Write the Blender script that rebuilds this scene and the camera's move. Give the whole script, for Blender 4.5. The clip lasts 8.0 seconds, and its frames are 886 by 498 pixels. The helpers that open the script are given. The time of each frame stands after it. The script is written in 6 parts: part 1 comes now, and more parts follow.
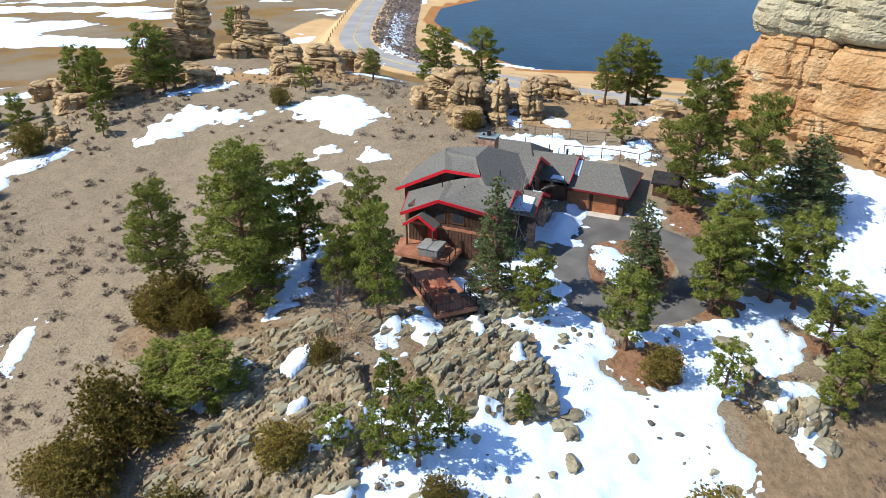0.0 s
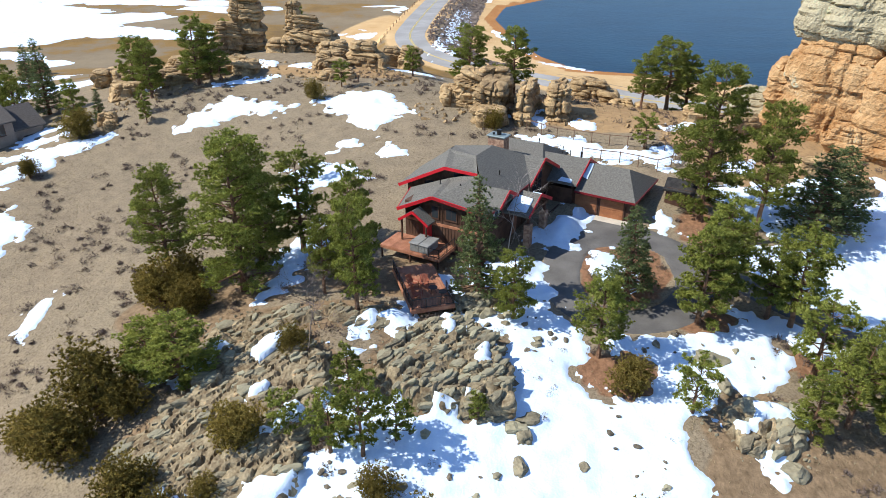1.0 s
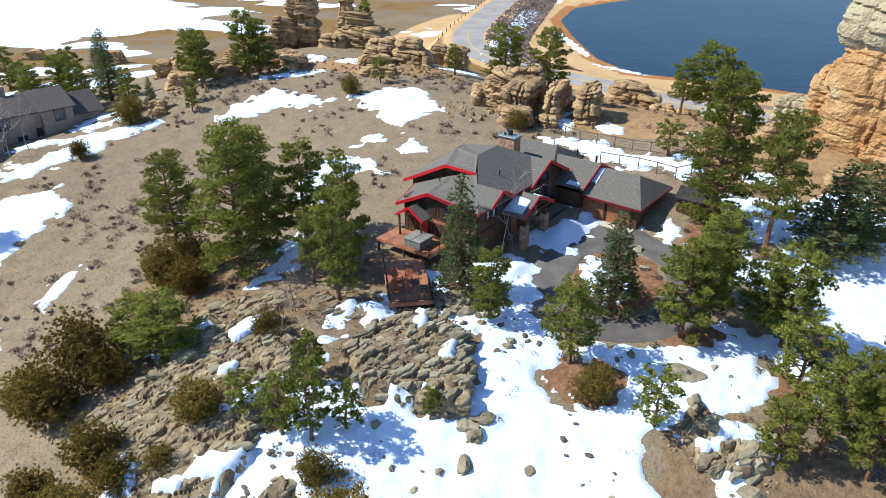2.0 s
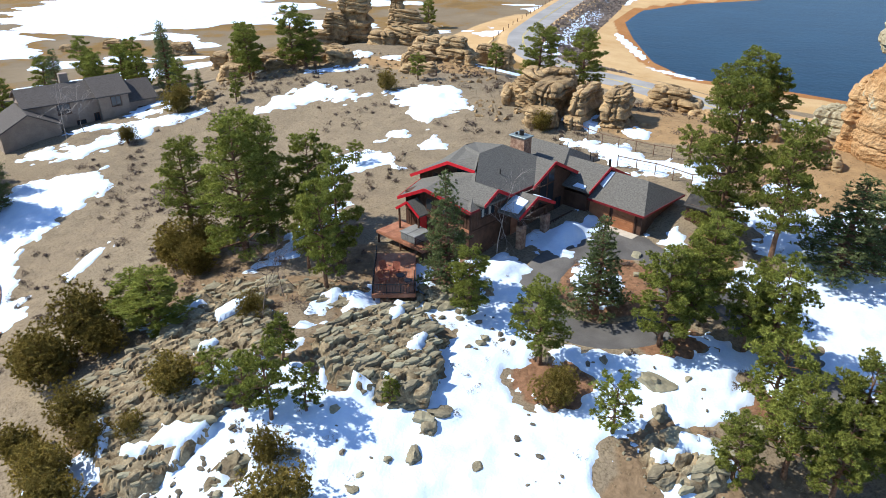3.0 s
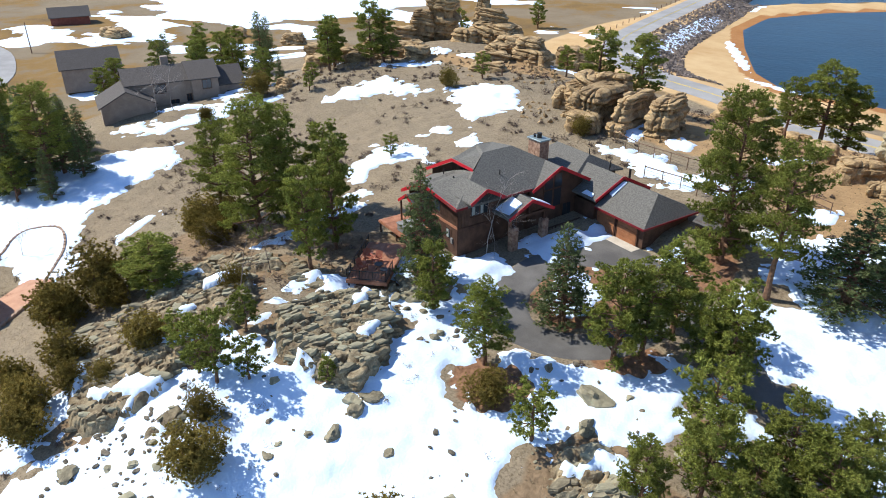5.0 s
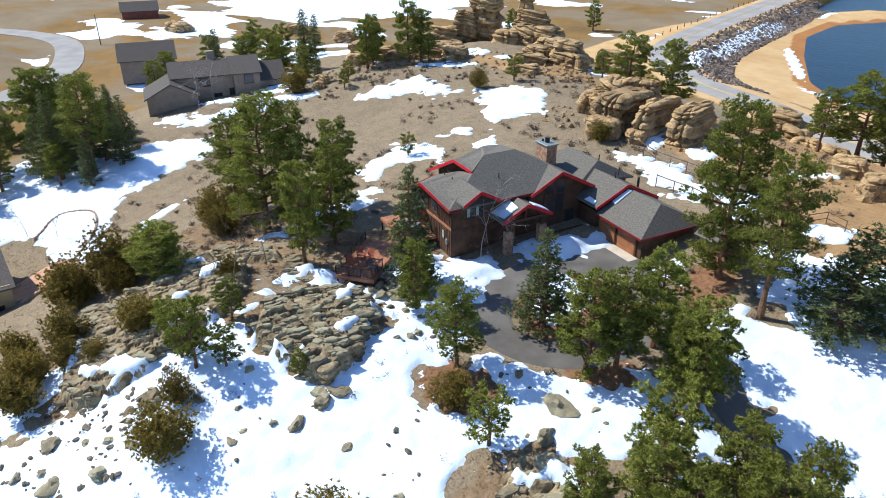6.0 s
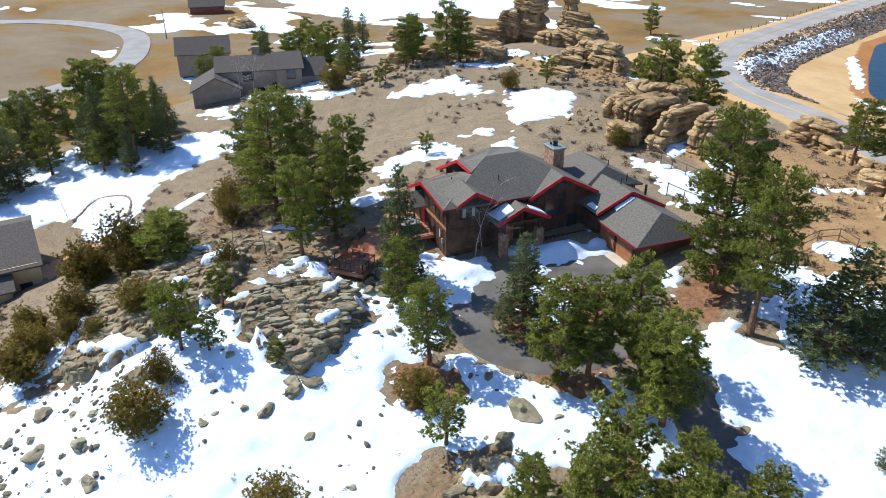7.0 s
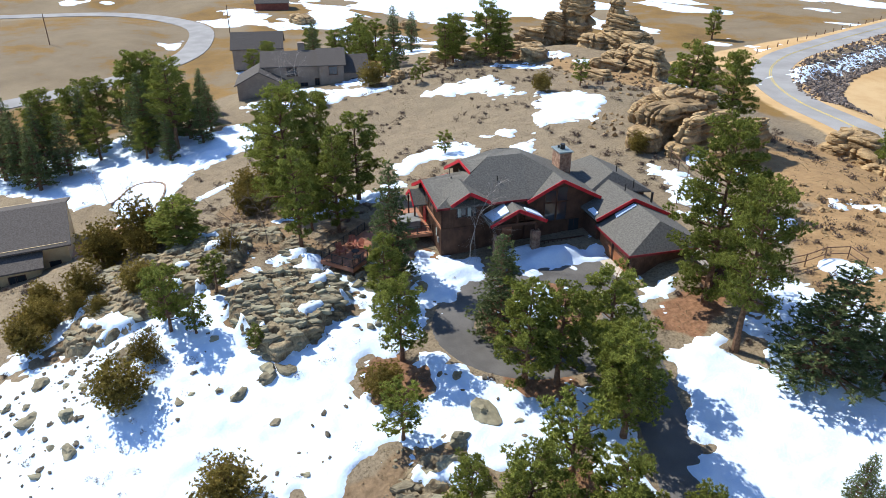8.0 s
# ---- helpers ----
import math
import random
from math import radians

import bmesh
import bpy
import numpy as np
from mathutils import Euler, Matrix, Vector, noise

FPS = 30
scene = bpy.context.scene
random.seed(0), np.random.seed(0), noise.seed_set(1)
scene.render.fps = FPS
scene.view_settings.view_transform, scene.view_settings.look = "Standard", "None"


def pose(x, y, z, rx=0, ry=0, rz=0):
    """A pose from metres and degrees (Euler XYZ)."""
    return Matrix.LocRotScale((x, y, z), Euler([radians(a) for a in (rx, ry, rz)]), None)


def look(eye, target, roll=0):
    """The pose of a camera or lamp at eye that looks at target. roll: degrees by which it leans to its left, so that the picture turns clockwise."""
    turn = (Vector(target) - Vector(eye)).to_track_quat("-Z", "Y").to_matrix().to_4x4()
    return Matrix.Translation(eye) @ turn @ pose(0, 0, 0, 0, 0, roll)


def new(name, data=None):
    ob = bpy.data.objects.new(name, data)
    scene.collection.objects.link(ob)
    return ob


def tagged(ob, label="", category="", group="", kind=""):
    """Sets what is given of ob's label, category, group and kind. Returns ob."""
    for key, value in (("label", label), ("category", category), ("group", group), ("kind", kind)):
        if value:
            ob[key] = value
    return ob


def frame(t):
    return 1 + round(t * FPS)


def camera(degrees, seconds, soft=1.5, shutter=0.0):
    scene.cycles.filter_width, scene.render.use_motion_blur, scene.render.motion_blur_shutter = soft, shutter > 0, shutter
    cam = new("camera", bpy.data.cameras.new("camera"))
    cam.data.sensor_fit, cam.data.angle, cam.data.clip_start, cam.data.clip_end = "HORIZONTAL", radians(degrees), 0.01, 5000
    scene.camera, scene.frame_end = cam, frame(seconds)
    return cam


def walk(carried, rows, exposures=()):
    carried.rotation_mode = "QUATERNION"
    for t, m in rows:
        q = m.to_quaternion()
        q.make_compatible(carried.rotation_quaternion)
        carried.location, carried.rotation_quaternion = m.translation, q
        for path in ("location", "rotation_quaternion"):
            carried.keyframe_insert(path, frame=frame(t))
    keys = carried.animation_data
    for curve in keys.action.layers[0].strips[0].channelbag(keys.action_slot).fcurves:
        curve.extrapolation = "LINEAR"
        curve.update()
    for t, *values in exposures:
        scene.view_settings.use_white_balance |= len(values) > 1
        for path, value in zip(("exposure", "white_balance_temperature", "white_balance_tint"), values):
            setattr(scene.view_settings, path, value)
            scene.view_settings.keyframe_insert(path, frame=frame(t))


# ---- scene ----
import functools

cam = camera(63.8, 8.0, soft=0.8)
METRES, EYE, TILT, LEAN, TURN = 62.0, 33.4, -27.0, 0.0, 0.0
ROWS = [
    (0.0, 0.0, 0.0, 0.0, 0.0, -0.0, -0.0),
    (0.5, 0.067, -0.0015, -0.0007, 3.0, -0.09, -1.48),
    (1.0, 0.1352, 0.0011, 0.0004, 6.07, -0.26, -3.02),
    (1.5, 0.2045, 0.0068, 0.0035, 9.24, -0.5, -4.59),
    (3.0, 0.4055, 0.0372, 0.0196, 18.66, -1.7, -9.19),
    (3.5, 0.4634, 0.0515, 0.028, 21.49, -2.22, -10.51),
    (4.0, 0.5244, 0.0701, 0.0381, 24.48, -2.83, -11.85),
    (4.5, 0.574, 0.0884, 0.0482, 27.01, -3.39, -12.95),
    (6.0, 0.7206, 0.1688, 0.0942, 35.31, -5.53, -16.4),
    (6.5, 0.7648, 0.1969, 0.1111, 38.01, -6.34, -17.41),
    (7.0, 0.8133, 0.2327, 0.1295, 41.16, -7.31, -18.53),
    (7.5, 0.854, 0.2666, 0.1474, 43.97, -8.25, -19.49),
    (8.0, 0.8991, 0.3084, 0.1685, 47.28, -9.36, -20.54),
]
walk(cam, [(t, pose(0, 0, EYE, TILT, LEAN, TURN) @ pose(METRES * x, METRES * y, METRES * z, 90 + pitch, roll, yaw)) for t, x, y, z, yaw, pitch, roll in ROWS])

# ---- light ----
SUN_AZ, SUN_EL = 194.0, 46.0      # where the sun stands: degrees from +x towards +y, and above the horizon
sun_way = Vector((math.cos(radians(SUN_AZ)) * math.cos(radians(SUN_EL)), math.sin(radians(SUN_AZ)) * math.cos(radians(SUN_EL)), math.sin(radians(SUN_EL))))
world = bpy.data.worlds.new("sky")
scene.world = world
world.use_nodes = True
wn = world.node_tree
sky = wn.nodes.new("ShaderNodeTexSky")
sky.sky_type, sky.sun_disc = 'NISHITA', False
sky.sun_elevation, sky.sun_rotation = radians(SUN_EL), radians(90 - SUN_AZ)
sky.altitude, sky.dust_density, sky.ozone_density = 2400, 0.0, 4.0
wn.nodes["Background"].inputs[1].default_value = 0.15
wn.links.new(sky.outputs[0], wn.nodes["Background"].inputs[0])
sun = new("sun", bpy.data.lights.new("sun", 'SUN'))
sun.data.energy, sun.data.angle, sun.data.color = 4.0, radians(0.53), (1.0, 0.975, 0.905)
sun.matrix_world = look(sun_way * 100, (0, 0, 0))
scene.view_settings.exposure = 0.72


# ---- small tools ----
rng = np.random.default_rng(7)


def smooth(e0, e1, v):
    s = np.clip((v - e0) / (e1 - e0), 0, 1)
    return s * s * (3 - 2 * s)


def lattice(ix, iy, iz, seed):
    h = (ix * 374761393 + iy * 668265263 + iz * 1440662683 + seed * 974634777) & 0x7fffffff
    h = ((h ^ (h >> 13)) * 1274126177) & 0x7fffffff
    return ((h ^ (h >> 16)) & 0xffff) / 65535.0


def vnoise(x, y, z=0.0, seed=0):
    """Value noise of numpy arrays, -1 to 1."""
    x, y, z = np.broadcast_arrays(np.asarray(x, float), np.asarray(y, float), np.asarray(z, float))
    fx, fy, fz = np.floor(x), np.floor(y), np.floor(z)
    ix, iy, iz = fx.astype(np.int64), fy.astype(np.int64), fz.astype(np.int64)
    u, v, w = [(d * d * (3 - 2 * d)) for d in (x - fx, y - fy, z - fz)]
    total = 0.0
    for a in (0, 1):
        for b in (0, 1):
            for c in (0, 1):
                k = (u if a else 1 - u) * (v if b else 1 - v) * (w if c else 1 - w)
                total = total + k * lattice(ix + a, iy + b, iz + c, seed)
    return total * 2 - 1


def fbm(x, y, z=0.0, seed=0, octaves=4):
    out, amp = 0.0, 0.5
    for i in range(octaves):
        k = 2.03 ** i
        out = out + amp * vnoise(np.asarray(x) * k + 17.3 * i, np.asarray(y) * k - 5.1 * i, np.asarray(z) * k, seed + i)
        amp *= 0.5
    return out


def in_poly(x, y, poly):
    """Signed distance to a polygon in the plan, plus inside."""
    pts = np.array(poly, float)
    best, inside = np.full(np.shape(x), 1e9), np.zeros(np.shape(x), bool)
    for (ax, ay), (bx, by) in zip(pts, np.roll(pts, -1, 0)):
        dx, dy = bx - ax, by - ay
        s = np.clip(((x - ax) * dx + (y - ay) * dy) / (dx * dx + dy * dy + 1e-9), 0, 1)
        best = np.minimum(best, np.hypot(x - ax - s * dx, y - ay - s * dy))
        inside ^= ((ay > y) != (by > y)) & (x < dx * (y - ay) / (dy if abs(dy) > 1e-9 else 1e-9) + ax)
    return np.where(inside, best, -best)


def oval(x, y, cx, cy, rx, ry, turn=0.0):
    c, s = math.cos(radians(turn)), math.sin(radians(turn))
    u, v = (x - cx) * c + (y - cy) * s, -(x - cx) * s + (y - cy) * c
    return (1 - np.hypot(u / rx, v / ry)) * min(rx, ry)


def along(x, y, path):
    """Distance to a polyline of (x, y, z), and the line's height there."""
    best, high = np.full(np.shape(x), 1e9), np.zeros(np.shape(x))
    for (ax, ay, az), (bx, by, bz) in zip(path, path[1:]):
        dx, dy = bx - ax, by - ay
        s = np.clip(((x - ax) * dx + (y - ay) * dy) / (dx * dx + dy * dy + 1e-9), 0, 1)
        d = np.hypot(x - ax - s * dx, y - ay - s * dy)
        high = np.where(d < best, az + s * (bz - az), high)
        best = np.minimum(best, d)
    return best, high


def rounded(path, steps=6):
    """A polyline made smooth (Catmull-Rom)."""
    p = [Vector(q) for q in path]
    p = [2 * p[0] - p[1]] + p + [2 * p[-1] - p[-2]]
    out = []
    for i in range(1, len(p) - 2):
        for k in range(steps):
            t = k / steps
            out.append(tuple(0.5 * (2 * p[i] + (p[i + 1] - p[i - 1]) * t + (2 * p[i - 1] - 5 * p[i] + 4 * p[i + 1] - p[i + 2]) * t * t
                             + (3 * p[i] - p[i - 1] - 3 * p[i + 1] + p[i + 2]) * t ** 3)))
    return out + [tuple(p[-2])]


# ---- materials ----
def material(name, dark, light, scale=1.0, rough=0.85, bump=0.3, metal=0.0, fine=6.0, each=0.0, island=0.0, third=None, spec=0.3, mid=0.5, leaf=0.0, stretch=None, other=None):
    """Two-scale mottled surface; each: change from object to object; island: from piece to piece of a mesh."""
    m = bpy.data.materials.new(name)
    m.use_nodes = True
    nt = m.node_tree
    n, link = nt.nodes, nt.links.new
    bsdf = n["Principled BSDF"]
    bsdf.inputs["Roughness"].default_value, bsdf.inputs["Metallic"].default_value = rough, metal
    bsdf.inputs["Specular IOR Level"].default_value = spec
    co = n.new("ShaderNodeTexCoord")
    big, small = n.new("ShaderNodeTexNoise"), n.new("ShaderNodeTexNoise")
    big.inputs["Scale"].default_value, small.inputs["Scale"].default_value = scale, scale * fine
    big.inputs["Detail"].default_value, small.inputs["Detail"].default_value = 3, 4
    for t in (big, small):
        link(co.outputs["Object"], t.inputs["Vector"])
    if stretch:
        mp = n.new("ShaderNodeMapping")
        mp.inputs["Scale"].default_value = stretch
        link(co.outputs["Object"], mp.inputs["Vector"])
        link(mp.outputs[0], small.inputs["Vector"])
    ramp = n.new("ShaderNodeValToRGB")
    ramp.color_ramp.elements[0].position, ramp.color_ramp.elements[1].position = mid - 0.17, mid + 0.17
    ramp.color_ramp.elements[0].color, ramp.color_ramp.elements[1].color = (*dark, 1), (*light, 1)
    if third:
        el = ramp.color_ramp.elements.new(mid + 0.24)
        el.color = (*third, 1)
    add = n.new("ShaderNodeMath")
    add.operation = 'ADD'
    half = n.new("ShaderNodeMath")
    half.operation = 'MULTIPLY_ADD'
    half.inputs[1].default_value, half.inputs[2].default_value = 0.5, -0.25
    link(small.outputs["Fac"], half.inputs[0])
    link(big.outputs["Fac"], add.inputs[0])
    link(half.outputs[0], add.inputs[1])
    link(add.outputs[0], ramp.inputs["Fac"])
    last = ramp.outputs["Color"]
    if other:
        oi, mixer = n.new("ShaderNodeObjectInfo"), n.new("ShaderNodeMix")
        mixer.data_type = 'RGBA'
        mixer.inputs[7].default_value = (*other, 1)
        power = n.new("ShaderNodeMath")
        power.operation = 'MULTIPLY'
        power.inputs[1].default_value = 0.85
        link(oi.outputs["Random"], power.inputs[0])
        link(power.outputs[0], mixer.inputs[0])
        link(last, mixer.inputs[6])
        last = mixer.outputs[2]
    for amount, node, out in ((each, "ShaderNodeObjectInfo", "Random"), (island, "ShaderNodeNewGeometry", "Random Per Island")):
        if amount:
            src, hsv, rng_node = n.new(node), n.new("ShaderNodeHueSaturation"), n.new("ShaderNodeMapRange")
            rng_node.inputs["To Min"].default_value, rng_node.inputs["To Max"].default_value = 1 - amount, 1 + amount
            link(src.outputs[out], rng_node.inputs["Value"])
            link(rng_node.outputs[0], hsv.inputs["Value"])
            link(last, hsv.inputs["Color"])
            last = hsv.outputs["Color"]
    link(last, bsdf.inputs["Base Color"])
    if leaf:
        tr, mx = n.new("ShaderNodeBsdfTranslucent"), n.new("ShaderNodeMixShader")
        mx.inputs[0].default_value = leaf
        link(last, tr.inputs["Color"])
        link(bsdf.outputs[0], mx.inputs[1])
        link(tr.outputs[0], mx.inputs[2])
        link(mx.outputs[0], n["Material Output"].inputs[0])
    if bump:
        b = n.new("ShaderNodeBump")
        b.inputs["Strength"].default_value, b.inputs["Distance"].default_value = bump, 0.3 / scale
        link(add.outputs[0], b.inputs["Height"])
        link(b.outputs[0], bsdf.inputs["Normal"])
    return m


M_rock = material("lichened_granite", (0.12, 0.083, 0.046), (0.30, 0.24, 0.145), 1.1, 0.9, 0.5, fine=5, each=0.22, third=(0.42, 0.29, 0.16))
M_stone = material("weathered_stone", (0.15, 0.122, 0.078), (0.37, 0.31, 0.20), 1.6, 0.9, 0.6, fine=5, each=0.3, third=(0.27, 0.27, 0.17), other=(0.24, 0.225, 0.15))
M_darkstone = material("dark_wet_stone", (0.085, 0.07, 0.05), (0.20, 0.165, 0.115), 2.0, 0.85, 0.5, fine=5, each=0.3)
M_crag = material("tan_granite", (0.22, 0.14, 0.066), (0.47, 0.325, 0.165), 0.6, 0.9, 0.8, fine=7, each=0.15, third=(0.44, 0.29, 0.14))
M_cap = material("lichen_grey_granite", (0.30, 0.25, 0.155), (0.43, 0.37, 0.24), 0.4, 0.9, 0.8, fine=8, third=(0.33, 0.33, 0.21))
M_cliff = material("orange_granite", (0.36, 0.185, 0.07), (0.49, 0.31, 0.15), 0.25, 0.9, 0.8, fine=9, third=(0.42, 0.37, 0.25))
M_snow = material("old_snow", (0.60, 0.715, 0.86), (0.70, 0.80, 0.915), 0.8, 0.6, 0.22, fine=7, spec=0.15)
M_asphalt = material("asphalt", (0.095, 0.089, 0.083), (0.155, 0.145, 0.135), 0.35, 0.9, 0.1, fine=40, spec=0.12)
M_road = material("faded_asphalt", (0.27, 0.258, 0.245), (0.34, 0.328, 0.312), 0.2, 0.95, 0.1, fine=40, spec=0.08)
M_paint = material("yellow_road_paint", (0.5, 0.36, 0.06), (0.6, 0.45, 0.1), 1.0, 0.7, 0.0)
M_bark = material("pine_bark", (0.10, 0.055, 0.03), (0.24, 0.13, 0.075), 3.0, 0.95, 0.6, fine=3, stretch=(4, 4, 0.8))
M_needle = material("pine_needles", (0.145, 0.163, 0.032), (0.32, 0.335, 0.078), 0.6, 0.8, 0.0, island=0.4, each=0.15, spec=0.08, leaf=0.4)
M_spruce = material("spruce_needles", (0.105, 0.135, 0.05), (0.22, 0.25, 0.105), 0.6, 0.8, 0.0, island=0.4, each=0.1, spec=0.08, leaf=0.4)
M_juniper = material("juniper_scales", (0.16, 0.122, 0.028), (0.33, 0.245, 0.066), 0.8, 0.85, 0.0, island=0.4, each=0.22, spec=0.08, leaf=0.4)
M_twig = material("grey_twigs", (0.10, 0.075, 0.055), (0.22, 0.17, 0.135), 2.0, 0.9, 0.0, island=0.3)
M_shingle = material("grey_shingles", (0.105, 0.098, 0.086), (0.165, 0.156, 0.138), 6.0, 0.95, 0.5, fine=1, spec=0.1, stretch=(0.7, 0.7, 5.0))
M_siding = material("brown_stained_siding", (0.066, 0.034, 0.021), (0.118, 0.061, 0.038), 1.1, 0.75, 0.25, fine=3, stretch=(9, 9, 0.6))
M_red = material("red_fascia_paint", (0.45, 0.012, 0.022), (0.54, 0.02, 0.03), 1.5, 0.5, 0.05)
M_maroon = material("maroon_eave_paint", (0.15, 0.012, 0.015), (0.21, 0.02, 0.022), 1.5, 0.5, 0.05)
M_wood = material("cedar_boards", (0.26, 0.105, 0.055), (0.39, 0.175, 0.10), 1.4, 0.7, 0.15, fine=10, each=0.12)
M_chair = material("red_stained_timber", (0.24, 0.065, 0.036), (0.34, 0.105, 0.058), 2.0, 0.6, 0.1)
M_door = material("stained_garage_door", (0.27, 0.105, 0.045), (0.36, 0.15, 0.065), 1.4, 0.6, 0.1, fine=8)
M_glass = bpy.data.materials.new("window_glass")
M_glass.use_nodes = True
g = M_glass.node_tree.nodes["Principled BSDF"]
g.inputs["Base Color"].default_value, g.inputs["Roughness"].default_value = (0.03, 0.035, 0.04, 1), 0.06
M_metal = material("dark_steel", (0.03, 0.028, 0.027), (0.06, 0.055, 0.05), 2.0, 0.45, 0.0, metal=0.6)
M_grey = material("grey_cover", (0.17, 0.17, 0.16), (0.24, 0.24, 0.23), 1.0, 0.7, 0.05)
M_pad = material("concrete", (0.42, 0.37, 0.30), (0.52, 0.46, 0.38), 0.8, 0.85, 0.1)
M_tan = material("taupe_siding", (0.25, 0.19, 0.145), (0.31, 0.24, 0.185), 0.8, 0.8, 0.1)
M_roof2 = material("brown_grey_shingles", (0.085, 0.074, 0.066), (0.13, 0.115, 0.104), 5.0, 0.95, 0.4, fine=1, spec=0.1, stretch=(0.7, 0.7, 4.0))
M_sage = material("grey_sagebrush", (0.125, 0.09, 0.072), (0.225, 0.17, 0.135), 1.0, 0.95, 0.0, island=0.35, spec=0.05)
M_straw = material("dry_grass", (0.20, 0.155, 0.09), (0.36, 0.28, 0.17), 1.0, 0.95, 0.0, island=0.3, spec=0.05)
M_riprap = material("riprap_stone", (0.11, 0.085, 0.07), (0.24, 0.19, 0.155), 0.6, 0.9, 0.2, island=0.35)
M_curtain = material("pale_curtain", (0.26, 0.29, 0.26), (0.36, 0.39, 0.35), 2.0, 0.9, 0.1)
M_trim = material("dark_brown_trim", (0.06, 0.028, 0.018), (0.10, 0.05, 0.03), 1.5, 0.7, 0.1)
M_plaster = material("ochre_stucco", (0.42, 0.31, 0.17), (0.50, 0.38, 0.22), 1.0, 0.9, 0.1)
M_brown = material("terracotta_patio", (0.38, 0.20, 0.125), (0.47, 0.27, 0.175), 0.6, 0.85, 0.1)
M_cabin = material("red_log_siding", (0.16, 0.045, 0.03), (0.22, 0.07, 0.045), 1.0, 0.8, 0.1)
M_duff = material("needle_litter", (0.20, 0.075, 0.035), (0.36, 0.16, 0.085), 1.0, 0.95, 0.4, fine=8)


def link_mesh(name, verts, faces, mat, flat=True):
    me = bpy.data.meshes.new(name)
    me.from_pydata(verts, [], faces)
    if mat:
        me.materials.append(mat)
    me.polygons.foreach_set("use_smooth", [not flat] * len(me.polygons))
    me.update()
    return me


def thing(name, label, category, x=0, y=0, z=0, rz=0, group="", kind=""):
    ob = new(name)
    ob.empty_display_size = 0.3
    ob.matrix_basis = pose(x, y, z, 0, 0, rz)
    return tagged(ob, label, category, group, kind)


def hang(name, me, parent, m=None, label=""):
    ob = new(name, me)
    ob.parent = parent
    if m is not None:
        ob.matrix_basis = m
    return tagged(ob, label)


def part(name, bm, mat, parent, label=""):
    me = bpy.data.meshes.new(name)
    bmesh.ops.recalc_face_normals(bm, faces=bm.faces)
    bm.to_mesh(me)
    bm.free()
    me.materials.append(mat)
    return hang(name, me, parent, None, label)


def box(x0, y0, z0, x1, y1, z1, bevel=0.0, bm=None):
    bm = bm or bmesh.new()
    m = Matrix.Translation(((x0 + x1) / 2, (y0 + y1) / 2, (z0 + z1) / 2)) @ Matrix.Diagonal((x1 - x0, y1 - y0, z1 - z0, 1))
    vs = bmesh.ops.create_cube(bm, size=1, matrix=m)["verts"]
    if bevel:
        bmesh.ops.bevel(bm, geom=list({e for v in vs for e in v.link_edges}), offset=bevel, segments=1, affect='EDGES')
    return bm


def beam(p, q, w, h, bm=None):
    """A bar of w x h from p to q, its height upright."""
    bm = bm or bmesh.new()
    p, q = Vector(p), Vector(q)
    d = (q - p).normalized()
    side = d.cross(Vector((0, 0, 1)))
    side = (side if side.length > 1e-4 else Vector((1, 0, 0))).normalized() * w / 2
    up = side.cross(d).normalized() * h / 2
    vs = [bm.verts.new(c + side * a + up * b) for c in (p, q) for a, b in ((-1, -1), (1, -1), (1, 1), (-1, 1))]
    for f in ((0, 1, 2, 3), (7, 6, 5, 4), (0, 4, 5, 1), (1, 5, 6, 2), (2, 6, 7, 3), (3, 7, 4, 0)):
        bm.faces.new([vs[i] for i in f])
    return bm


def slab(pts, thick, bm=None):
    """A plate under the polygon pts, of that upright thickness."""
    bm = bm or bmesh.new()
    top = [bm.verts.new(p) for p in pts]
    low = [bm.verts.new((p[0], p[1], p[2] - thick)) for p in pts]
    bm.faces.new(top)
    bm.faces.new(low[::-1])
    for i in range(len(pts)):
        j = (i + 1) % len(pts)
        bm.faces.new((top[i], low[i], low[j], top[j]))
    return bm


def tube(p, q, r0, r1, sides=6, bm=None):
    bm = bm or bmesh.new()
    p, q = Vector(p), Vector(q)
    d = (q - p).normalized()
    u = d.orthogonal().normalized()
    v = d.cross(u)
    ring = [[bm.verts.new(c + (u * math.cos(k * math.tau / sides) + v * math.sin(k * math.tau / sides)) * r) for k in range(sides)] for c, r in ((p, r0), (q, r1))]
    for k in range(sides):
        j = (k + 1) % sides
        bm.faces.new((ring[0][k], ring[0][j], ring[1][j], ring[1][k]))
    bm.faces.new(ring[1])
    bm.faces.new(ring[0][::-1])
    return bm


